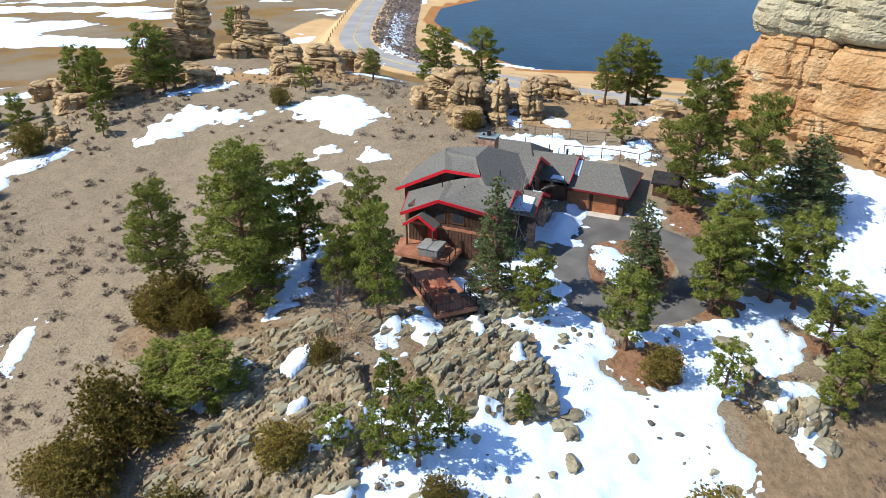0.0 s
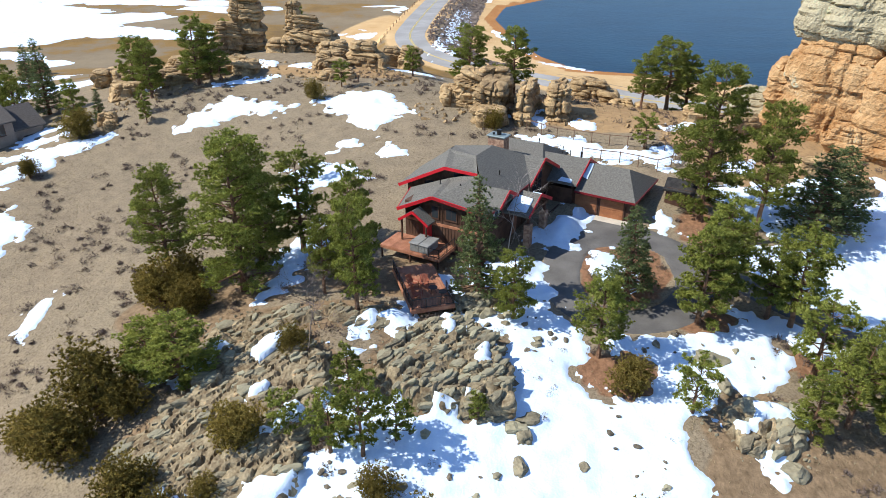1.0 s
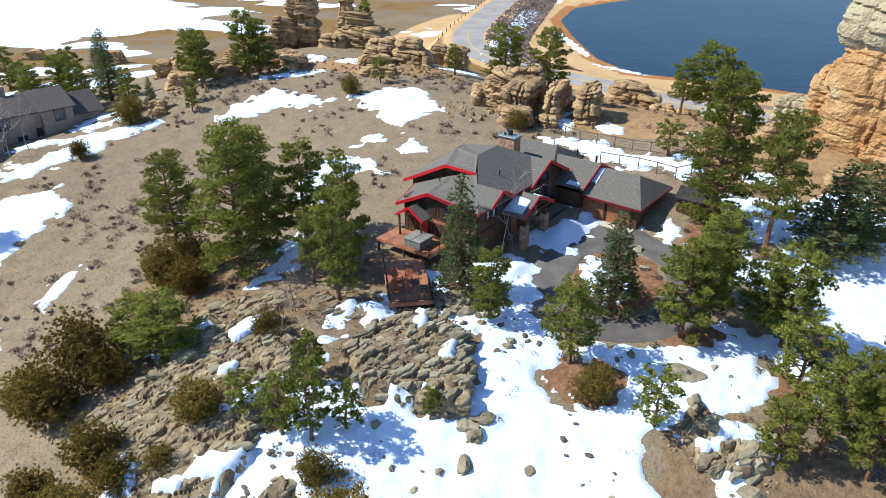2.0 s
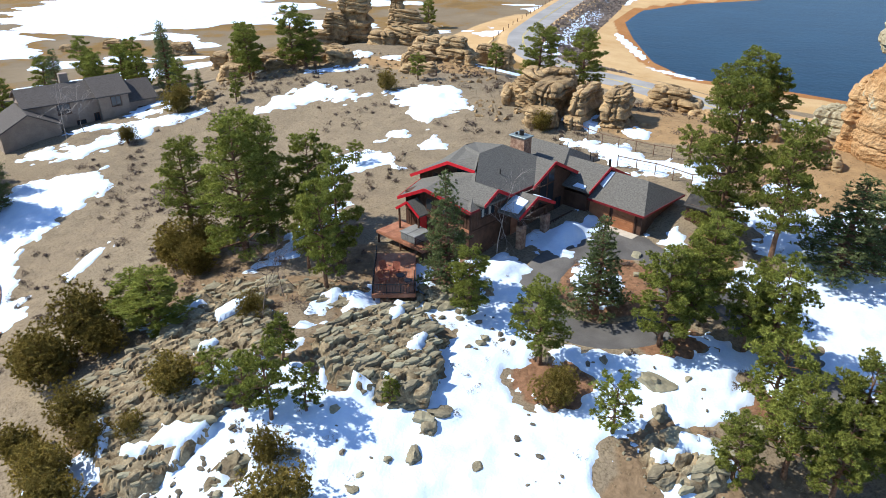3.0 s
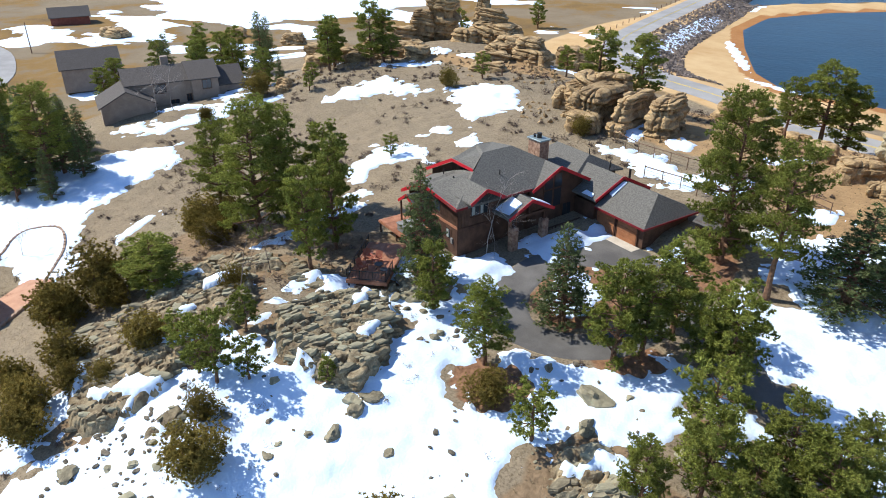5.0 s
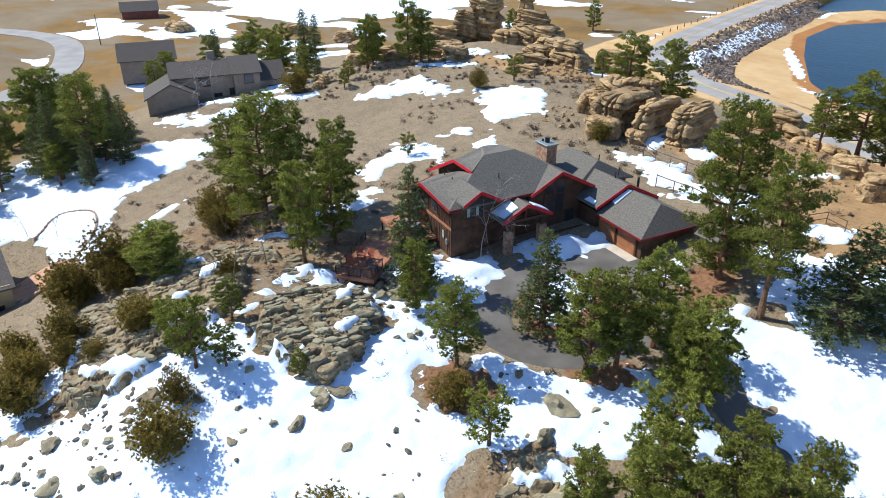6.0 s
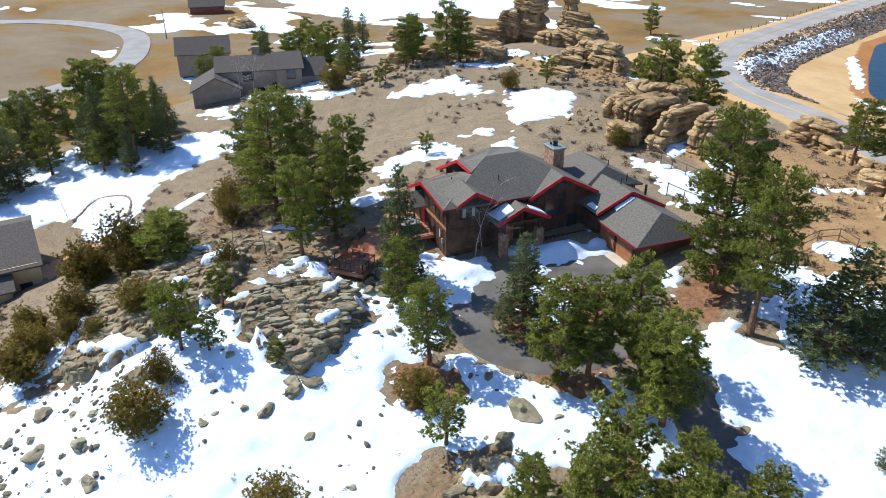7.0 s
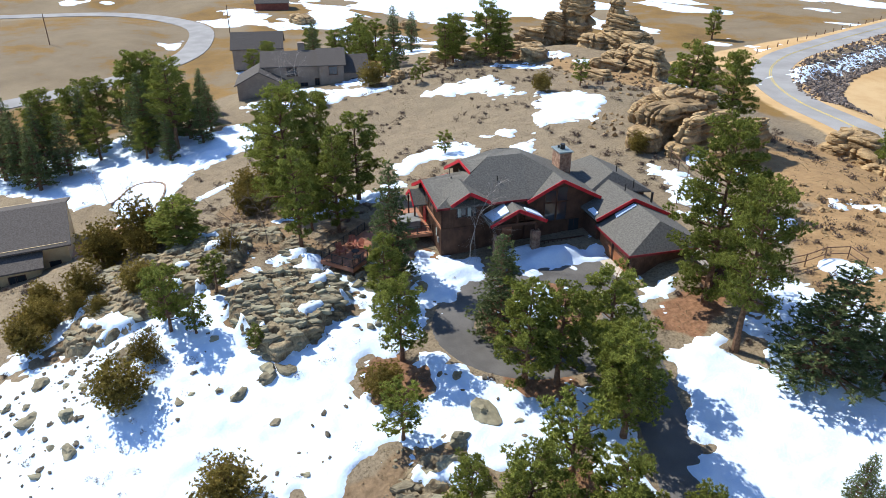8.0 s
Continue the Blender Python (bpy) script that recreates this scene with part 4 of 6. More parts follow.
def tuft_mesh(pos, r, size, mat, blades, thin=0.2, name="crown"):
    """Needle tufts: fans of narrow blades round each place."""
    p = np.repeat(np.array([tuple(q) for q in pos]), blades, 0)
    d = r.normal(0, 1, p.shape)
    d[:, 2] = d[:, 2] * 0.7 + 0.5
    d /= np.linalg.norm(d, axis=1)[:, None]
    side = np.cross(d, r.normal(0, 1, p.shape))
    side /= np.linalg.norm(side, axis=1)[:, None] + 1e-9
    length = size * r.uniform(0.6, 1.25, len(p))[:, None]
    width = size * thin
    v = np.stack([p - d * length * 0.2 + side * width, p - d * length * 0.2 - side * width, p + d * length], 1).reshape(-1, 3)
    n = len(p)
    me = bpy.data.meshes.new(name)
    me.vertices.add(3 * n)
    me.vertices.foreach_set("co", v.ravel())
    me.loops.add(3 * n)
    me.loops.foreach_set("vertex_index", np.arange(3 * n))
    me.polygons.add(n)
    me.polygons.foreach_set("loop_start", np.arange(0, 3 * n, 3))
    me.update(calc_edges=True)
    me.materials.append(mat)
    return me


def juniper_meshes(seed, high, spread):
    r = np.random.default_rng(seed)
    bm = bmesh.new()
    pos = []
    for k in range(9):
        az, lean = k * 2.4 + r.uniform(-0.4, 0.4), r.uniform(0.15, 0.9)
        tip = Vector((math.cos(az) * lean * spread * 0.8, math.sin(az) * lean * spread * 0.8, high * (1 - 0.45 * lean) * r.uniform(0.75, 1.0)))
        tube((0, 0, -0.3), tip * 0.85, 0.07, 0.015, 4, bm)
        rad = spread * r.uniform(0.33, 0.5)
        for _ in range(170):
            q = Vector(r.normal(0, 1, 3)).normalized() * rad * r.uniform(0.55, 1.0)
            q.z *= 1.15
            c = tip * r.uniform(0.45, 0.9) + q
            if c.z > 0.05:
                pos.append(c)
    me = bpy.data.meshes.new("trunk")
    bm.to_mesh(me)
    bm.free()
    me.materials.append(M_bark)
    return me, tuft_mesh(pos, r, 0.17, M_juniper, 9, 0.26)


PINES = [pine_meshes(200 + i, 10, s, low, n) for i, (s, low, n) in enumerate(((2.7, 0.14, 2500), (2.5, 0.2, 2200), (2.9, 0.26, 2400), (2.7, 0.1, 2500)))]
TALLS = [pine_meshes(220 + i, 16, s, low, n) for i, (s, low, n) in enumerate(((4.0, 0.30, 4400), (3.7, 0.36, 3800), (4.4, 0.08, 6400)))]
SMALLS = [pine_meshes(240 + i, 5, s, 0.22, 600) for i, s in enumerate((1.5, 1.8))]
SPRUCES = [pine_meshes(260 + i, 11, s, 0.08, 2300, "spruce") for i, s in enumerate((2.6, 2.9))]
JUNIPERS = [juniper_meshes(280 + i, 3.6, 2.1 + 0.3 * i) for i in range(3)]
KINDS = {"pine": (PINES, 10, "pine_tree", "ponderosa pine with green needle tufts and reddish trunk", "tree"), "tall": (TALLS, 16, "pine_tree", "tall old ponderosa pine with an open uneven crown", "tree"),
         "small": (SMALLS, 5, "pine_tree", "small young pine with sparse green tufts", "tree"), "spruce": (SPRUCES, 11, "spruce_tree", "dense conical blue-green spruce", "tree"),
         "jun": (JUNIPERS, 3.6, "juniper_bush", "rounded olive-brown juniper bush on rocky ground", "bush")}


def plant(kind, x, y, high, turn=None, wide=1.0, pick=None):
    meshes, unit, name, label, cat = KINDS[kind]
    k = int(abs(x * 13 + y * 7)) % len(meshes) if pick is None else pick
    trunk, crown = meshes[k]
    top = thing(name, label, cat, x, y, h(x, y) - 0.05, turn if turn is not None else (x * 47 + y * 91) % 360, group=name.replace("_", " ") + "s")
    s = high / unit
    scale = Matrix.Diagonal((s * wide, s * wide, s, 1))
    hang("trunk", trunk, top, scale)
    hang("crown", crown, top, scale)
    return top


for row in (("pine", 15.5, 50.4, 7.4), ("spruce", 18.6, 59.0, 9.6, None, 1.25), ("pine", 8.2, 54.0, 6.6), ("spruce", 4.9, 57.2, 11.8), ("pine", 24.6, 56.0, 8.8), ("pine", 26.4, 57.6, 8.6), ("pine", 27.6, 62.0, 8.8), ("pine", 33.1, 57.6, 9.4),
            ("tall", 33.4, 71.8, 14.6, None, 0.8), ("tall", 28.2, 75.2, 16.6, None, 0.85), ("spruce", 39.6, 73.2, 10.2, None, 1.75), ("spruce", 43.4, 76.4, 9.0, None, 1.5), ("small", 33.4, 51.6, 6.6), ("small", 22.4, 45.4, 4.6), ("pine", 31.3, 58.6, 8.0),
            ("tall", -18.3, 58.2, 15.2, 40, 1.0, 2), ("tall", -27.2, 60.6, 12.4, None, 0.95, 0), ("tall", -18.0, 62.6, 13.4, None, 0.8, 2), ("jun", -22.6, 54.8, 4.4), ("jun", -26.2, 57.0, 5.6), ("pine", -14.6, 66.0, 10.5), ("pine", -5.6, 52.9, 10.6, None, 0.72), ("pine", -7.2, 58.4, 11.2, None, 0.75), ("pine", -9.6, 56.4, 7.4, None, 0.8)):
    plant(*row)
for row in (("small", -4.0, 42.6, 3.8), ("small", -1.7, 37.1, 6.2, None, 0.8), ("small", -7.8, 38.4, 3.6), ("small", -4.1, 37.3, 4.6), ("small", 6.0, 41.8, 2.4), ("small", 0.4, 38.6, 3.6), ("pine", -18.6, 44.4, 5.8, None, 1.9, 3), ("pine", -21.6, 45.4, 5.2, None, 1.7, 0),
            ("pine", 38.9, 49.5, 8.6), ("pine", 34.4, 46.2, 7.8), ("pine", 37.4, 45.2, 7.4), ("pine", 41.6, 47.6, 8.4), ("pine", 31.0, 44.6, 5.6), ("spruce", 46.9, 64.6, 4.6), ("spruce", 48.4, 62.8, 4.4), ("pine", 42.6, 52.2, 7.0)):
    plant(*row)
for row in (("jun", -25.0, 42.0, 6.8), ("jun", -25.7, 37.6, 5.6), ("jun", -28.8, 39.0, 4.6), ("jun", -27.0, 39.4, 4.2), ("jun", -11.2, 37.4, 4.4), ("jun", 2.6, 30.6, 5.2), ("jun", 17.9, 33.4, 4.8), ("jun", -0.3, 34.4, 3.0), ("jun", -14.9, 32.1, 3.2), ("jun", -13.6, 26.6, 5.0), ("jun", -16.5, 28.6, 4.6),
            ("jun", 17.9, 46.8, 3.6), ("jun", -9.5, 46.7, 3.0), ("jun", -22.2, 41.6, 3.8), ("jun", -18.0, 33.6, 4.4), ("jun", -20.6, 30.0, 4.4), ("jun", -24.6, 59.6, 4.6), ("jun", -60.1, 98.8, 5.4), ("jun", -25.6, 110.4, 3.6), ("jun", 4.0, 97.0, 3.2), ("jun", -28.0, 57.2, 4.4), ("jun", -12.0, 33.6, 2.6), ("jun", -61.2, 87.4, 3.6)):
    plant(*row)
for row in (("tall", -68.5, 62.5, 15.5), ("spruce", -73.0, 59.0, 14.0), ("spruce", -71.0, 66.0, 12.0), ("spruce", -64.6, 59.6, 8.0), ("tall", -83.0, 63.0, 15.5), ("spruce", -77.0, 58.0, 11.0), ("pine", -80.0, 52.0, 9.0), ("tall", -90.0, 56.0, 12.5), ("spruce", -77.5, 46.0, 11.5), ("spruce", -80.5, 39.5, 13.5), ("spruce", -75.5, 40.5, 11.0), ("tall", -84.5, 45.0, 14.0), ("pine", -70.5, 57.5, 7.0), ("spruce", -66.5, 66.5, 8.0),
            ("pine", -97, 71, 9.0), ("spruce", -100, 62, 8.5), ("pine", -108, 57, 9.0), ("spruce", -92, 66, 9.5), ("spruce", -77.5, 71.3, 9.0), ("pine", -85.7, 107.0, 9.5), ("pine", -78.5, 110.3, 8.5), ("spruce", -96, 107, 12.0), ("pine", -64.4, 105.4, 7.0), ("spruce", -59.6, 104.4, 5.5), ("pine", -103.1, 110.1, 10.0)):
    plant(*row)
for row in (("pine", -84.6, 61.6, 15.5), ("spruce", -74.5, 63.8, 15.0), ("spruce", -81.8, 73.0, 9), ("pine", -94, 52, 11), ("spruce", -88, 52, 12), ("spruce", -81, 43, 13), ("spruce", -86, 37, 14), ("pine", -98, 46, 10), ("spruce", -92, 40, 13), ("spruce", -70.9, 70.0, 9.5),
            ("pine", -97, 92, 8), ("pine", -100, 97, 9), ("pine", -87.3, 118.7, 10), ("spruce", -77.3, 116.9, 13), ("pine", -57.1, 117.4, 9), ("pine", -49.0, 119.0, 11), ("pine", -55.3, 113.8, 9), ("pine", -84.2, 112.2, 10), ("pine", -98.4, 118.0, 9), ("spruce", -91.7, 132.7, 10), ("pine", -117.7, 134.0, 9),
            ("pine", 6.2, 114.6, 10.4), ("pine", -1.2, 115.6, 10.0, None, 1.2), ("pine", 27.0, 117.0, 8.2), ("pine", 31.5, 119.6, 11.0, None, 1.2), ("pine", 34.8, 121.0, 9.6, None, 1.2), ("small", -12.8, 130.4, 5.0), ("small", 24.0, 91.7, 4.2), ("small", -22.7, 116.6, 4.0), ("pine", -47.5, 121.0, 9.5), ("small", -45.7, 121.2, 5), ("pine", -64.3, 124.6, 9), ("small", -50.9, 102.9, 3.2), ("small", -17.5, 82.4, 3.0),
            ("pine", -78, 200, 9), ("pine", -66, 230, 9), ("small", -52.9, 106.1, 3.4)):
    plant(*row)


# ---- the house ----
house = thing("house", "brown timber house with grey shingle roofs and red fascias", "house", 4.9, 63.4, 0, -23.2)
for x0, y0, z0, x1, y1, z1 in ((-9.2, 0, -1.6, 0, 16.6, 4.4), (-1.4, 16.0, -1.6, 3.2, 23.4, 2.4), (3.2, 16.4, -1.6, 10.0, 23.4, 2.3), (-12.0, 4.9, -1.6, -9.2, 13, 3.6), (-9, 16.6, -1.0, -1.4, 24, 3.2)):
    part("wall", box(x0, y0, z0, x1, y1, z1), M_siding, house)


def gable_wall(pts, thick, axis_y):
    """An upright wall plate: pts are (across, z); axis_y tells the plate's place and way."""
    way, at = axis_y
    bm = bmesh.new()
    rows = []
    for off in (0, -thick):
        rows.append([bm.verts.new((at + off, q, z) if way == "x" else (q, at - off, z)) for q, z in pts])
    bm.faces.new(rows[0])
    bm.faces.new(rows[1][::-1])
    for i in range(len(pts)):
        j = (i + 1) % len(pts)
        bm.faces.new((rows[0][i], rows[0][j], rows[1][j], rows[1][i]))
    return bm


Ac, Ap, Al = (0.7, -0.7, 5.0), (-5.6, -0.7, 5.7), (-9.8, -0.7, 3.6)
Br, Bm, Bl2 = (-2.9, 4.2, 7.05), (-6.4, 4.2, 5.9), (-11.2, 4.2, 3.9)
R1, Rt, R2, Gp = (-4.3, 6.3, 8.1), (-4.3, 10.2, 8.1), (-1.7, 12.9, 6.7), (0.9, 12.9, 6.7)
Gl, Gr = (0.9, 9.0, 4.75), (0.9, 17.4, 4.3)
ROOF = [(Ac, Ap, Bm, Br), (Ap, Al, Bl2, Bm), (Ac, R1, Rt, R2, (0.7, 9.4, 5.0)), (Gl, Gp, R2), (Gp, Gr, (-4.3, 17.4, 4.3), Rt, R2),
        ((-2.9, 4.0, 7.05), (-6.8, 4.0, 7.1), (-9.0, 9.0, 7.2), R1), ((-6.8, 4.0, 7.1), (-12.6, 4.0, 4.1), (-13.2, 9.4, 4.2), (-9.0, 9.4, 7.2)), (R1, (-9.0, 9.0, 7.2), (-10, 12, 6.6), Rt), (Rt, (-10, 12, 6.6), (-10.5, 17, 4.3), (-4.3, 17.4, 4.3)),
        ((-9.0, 9.4, 7.2), (-13.2, 9.4, 4.2), (-13.2, 14, 4.2), (-10, 12, 6.6))]
for q in ROOF:
    part("roof", slab(q, 0.22), M_shingle, house)
part("wall", gable_wall([(-9.2, 3.0), (-9.2, 3.7), (-5.6, 5.4), (0, 4.7), (0, 3.0)], 0.25, ("y", 0.0)), M_siding, house)
part("wall", gable_wall([(-12, 3.0), (-12, 4.2), (-6.8, 6.8), (-3.2, 6.7), (-3.2, 3)], 0.25, ("y", 4.9)), M_siding, house)
part("wall", gable_wall([(9.0, -1.5), (9.2, 4.6), (12.9, 6.4), (17.0, 4.2), (17.0, -1.5)], 0.25, ("x", 0.15)), M_siding, house)
part("wall", gable_wall([(16.2, 2.2), (16.2, 3.2), (19.6, 4.8), (23.4, 2.8), (23.4, 2.2)], 0.25, ("x", 3.2)), M_siding, house)


def gable_roof(l, p, r, depth, red=True, th=0.2):
    """A gable facing +x: foot, peak and foot as (x, y, z), reaching back by depth."""
    for a, b in ((l, p), (p, r)):
        part("roof", slab([a, b, (b[0] - depth, b[1], b[2]), (a[0] - depth, a[1], a[2])], th), M_shingle, house)
        part("fascia", beam((a[0] + 0.03, a[1], a[2] - 0.10), (b[0] + 0.03, b[1], b[2] - 0.10), 0.06, 0.34), M_red, house)


gable_roof((1.4, 0.6, 5.5), (1.4, 2.6, 6.65), (1.4, 4.8, 5.45), 4.2)
gable_roof((2.9, 4.3, 3.45), (2.9, 7.3, 4.9), (2.9, 10.4, 3.35), 3.2)
gable_roof((3.8, 15.5, 3.15), (3.8, 19.6, 5.0), (3.8, 24.2, 2.7), 6.0)
G = [(3.6, 15.6, 2.45), (10.6, 15.6, 2.35), (8.4, 19.9, 4.5), (3.6, 19.9, 4.5), (10.8, 24.2, 2.35), (3.6, 24.2, 2.4)]
for q in ((G[0], G[1], G[2], G[3]), (G[1], G[4], G[2]), (G[4], G[5], G[3], G[2])):
    part("roof", slab(q, 0.2), M_shingle, house)
for q in (((-9, 16.6, 4.2), (-1.0, 17.0, 4.2), (-2.5, 20.5, 5.6), (-8, 20.5, 5.6)), ((-1.0, 17.0, 4.2), (-0.6, 24.4, 3.6), (-2.5, 20.5, 5.6)), ((-0.6, 24.4, 3.6), (-9, 24.4, 3.6), (-8, 20.5, 5.6), (-2.5, 20.5, 5.6))):
    part("roof", slab(q, 0.2), M_shingle, house)
for a, b in ((Ac, Ap), (Ap, Al), ((-12.6, 4.0, 4.1), (-6.8, 4.0, 7.1)), ((-6.8, 4.0, 7.1), (-2.9, 4.0, 7.05)), (Gl, Gp), (Gp, Gr), (Al, Bl2)):
    w = Vector(b) - Vector(a)
    out = Vector((w.y, -w.x, 0)).normalized() * 0.03
    part("fascia", beam(Vector(a) + Vector((0, 0, -0.10)) + out, Vector(b) + Vector((0, 0, -0.10)) + out, 0.06, 0.34), M_red, house)
for a, b in ((Ac, (0.7, 0.7, 5.0)), ((0.7, 4.8, 5.0), (0.7, 9.0, 5.0)), (G[0], G[1]), (G[1], G[4])):
    w = Vector(b) - Vector(a)
    out = Vector((w.y, -w.x, 0)).normalized() * 0.03
    part("eave_board", beam(Vector(a) + Vector((0, 0, -0.11)) + out, Vector(b) + Vector((0, 0, -0.11)) + out, 0.06, 0.24), M_maroon, house)
M_chim = material("fieldstone", (0.22, 0.12, 0.08), (0.42, 0.27, 0.18), 2.6, 0.9, 0.6, fine=2.5)
chimney = part("chimney", box(-7.4, 15.3, 2, -5.3, 16.7, 7.2, 0.05), M_chim, house, "tan fieldstone chimney")
M_verdigris = material("grey_green_metal", (0.18, 0.22, 0.22), (0.25, 0.30, 0.30), 1.5, 0.5, 0.0, metal=0.3)
part("cap", box(-7.55, 15.15, 7.2, -5.15, 16.85, 7.36, 0.03), M_verdigris, chimney, "grey-green metal cap")
part("flue", tube((-6.3, 16.0, 7.3), (-6.3, 16.0, 7.95), 0.28, 0.28, 10), M_metal, chimney)
part("flue", tube((-6.9, 15.8, 7.3), (-6.9, 15.8, 7.6), 0.14, 0.14, 8), M_metal, chimney)


def garage_door(x0, x1):
    d = part("garage_door", box(x0, 16.30, -0.4, x1, 16.38, 1.85), M_door, house, "orange-brown stained timber garage door")
    for k in range(4):
        z = -0.38 + 0.56 * k
        part("panel", box(x0 + 0.06, 16.265, z, x1 - 0.06, 16.30, z + 0.5, 0.012), M_door, d)
    for a, b in (((x0 - 0.14, 16.27, -0.4), (x0, 16.40, 1.98)), ((x1, 16.27, -0.4), (x1 + 0.14, 16.40, 1.98)), ((x0, 16.27, 1.85), (x1, 16.40, 1.98))):
        part("trim", box(*a, *b), M_trim, d)


garage_door(6.5, 9.2)
garage_door(3.5, 6.1)


def window(x0, z0, x1, z1, face, at, parent, curtain=False, panes=2):
    """A window in a wall: face 'e' looks along +x, 's' along -y."""
    put = (lambda a, d0, z_0, b, d1, z_1: box(at + d0, a, z_0, at + d1, b, z_1)) if face == "e" else (lambda a, d0, z_0, b, d1, z_1: box(a, at - d1, z_0, b, at - d0, z_1))
    w = part("window", put(x0 - 0.09, 0.0, z0 - 0.09, x1 + 0.09, 0.045, z1 + 0.09), M_trim, parent, "dark-framed window")
    step = (x1 - x0) / panes
    for k in range(panes):
        part("pane", put(x0 + k * step + 0.03, 0.045, z0, x0 + (k + 1) * step - 0.03, 0.06, z1), M_glass, w)
        if curtain:
            part("curtain", put(x0 + k * step + 0.12, 0.06, z0 + 0.05, x0 + k * step + 0.48, 0.068, z1 - 0.05), M_curtain, w)
    part("sill", put(x0 - 0.12, 0.0, z0 - 0.16, x1 + 0.12, 0.10, z0 - 0.09), M_trim, w)


part("wall", gable_wall([(0.9, 4.2), (0.9, 5.4), (2.6, 6.4), (4.5, 5.4), (4.5, 4.2)], 0.25, ("x", 0.06)), M_siding, house)
window(1.6, 3.5, 3.7, 5.3, "e", 0.06, house, True)
for y0, y1, z0, z1 in ((11.3, 12.5, 1.9, 3.9), (12.7, 13.8, 1.9, 3.9), (11.3, 12.5, 4.1, 5.3), (12.7, 13.8, 4.1, 5.6)):
    window(y0, z0, y1, z1, "e", 0.15, house, False, 1)
window(-4.3, 3.3, -3.1, 4.4, "s", 0.0, house)
window(-2.0, 0.9, -1.2, 1.9, "s", 0.0, house, True, 1)
window(-6.0, 3.2, -5.2, 4.4, "s", 0.0, house, False, 1)
window(-9.8, 4.2, -8.2, 4.9, "s", 4.9, house)
window(-6.2, 5.9, -4.6, 6.4, "s", 4.9, house)
window(14.2, 0.4, 15.4, 1.8, "e", 0.15, house)
# board and batten siding
bat = {}
for x, z0, z1, at in [(-9.1 + 0.36 * k, -1.5, 2.35, 0.0) for k in range(26)] + [(-9.1 + 0.36 * k, 2.65, min(3.45 + 0.47 * (0.36 * k), 5.35 - 0.115 * max(0, 0.36 * k - 3.6)), 0.0) for k in range(26)] + [(-11.6 + 0.4 * k, 4.0, min(4.1 + 0.5 * 0.4 * k, 6.6), 4.9) for k in range(21)]:
    if at == 0.0 and any(a < x < b and not (z1 < c or z0 > d) for a, b, c, d in ((-4.45, -2.95, 3.2, 4.6), (-2.2, -1.1, 0.7, 2.0), (-6.15, -5.05, 3.1, 4.6))):
        continue
    if at == 4.9 and (-10 < x < -8.1 or -6.4 < x < -4.4):
        continue
    part("batten", box(x - 0.035, at - 0.035, z0, x + 0.035, at, z1), M_siding, house)
part("belly_band", box(-9.2, -0.07, 2.35, 0.05, 0.0, 2.65), M_wood, house, "lighter brown band board")
part("belly_band", box(0.0, -0.05, 2.1, 0.07, 9.0, 2.4), M_trim, house)
part("corner_board", box(-0.14, -0.06, -1.5, 0.06, 0.0, 5.0), M_trim, house)
part("corner_board", box(0.0, -0.06, -1.5, 0.06, 0.14, 5.0), M_trim, house)
for k in range(24):
    y = 0.5 + 0.36 * k
    if not 1.3 < y < 4.0:
        part("batten", box(0.0, y - 0.035, 2.4, 0.035, y + 0.035, 4.55), M_siding, house)
# porch
for y in (5.3, 9.4):
    part("stone_pier", box(2.1, y - 0.45, -1.2, 2.8, y + 0.45, 2.2, 0.06), M_chim, house, "fieldstone porch pier")
    part("post", box(2.3, y - 0.14, 2.2, 2.6, y + 0.14, 3.3), M_trim, house)
part("porch_beam", box(2.3, 4.6, 3.0, 2.6, 10.1, 3.3), M_trim, house)
part("truss", beam((2.45, 5.2, 3.3), (2.45, 7.3, 4.5), 0.2, 0.22), M_trim, house)
part("truss", beam((2.45, 9.6, 3.3), (2.45, 7.3, 4.5), 0.2, 0.22), M_trim, house)
part("truss", box(2.35, 7.2, 3.3, 2.55, 7.4, 4.5), M_trim, house)
part("door", box(0.0, 6.6, -0.5, 0.08, 7.7, 1.8), M_wood, house, "stained timber front door")
# low rail beside the entrance walk
for y in np.arange(10.2, 15.4, 0.5):
    part("rail_post", box(1.9, y - 0.04, -0.6, 1.98, y + 0.04, 0.5), M_trim, house)
part("rail", box(1.88, 10.1, 0.45, 2.0, 15.3, 0.55), M_trim, house)
# snow left on the shaded roofs
def roof_snow(pts, thick=0.14):
    q = [Vector(p) + Vector((0, 0, thick)) for p in pts]
    bm = slab(q, thick - 0.004)
    bmesh.ops.bevel(bm, geom=[e for e in bm.edges if all(v.co.z > min(p.z for p in q) - 0.01 for v in e.verts)], offset=0.05, segments=2, affect='EDGES')
    ob = new("snow", bpy.data.meshes.new("snow"))
    bm.to_mesh(ob.data)
    bm.free()
    ob.data.materials.append(M_snow)
    ob.matrix_basis = house.matrix_basis
    return tagged(ob, "leftover snow patch on a shaded shingle roof", "snow", kind="stuff")


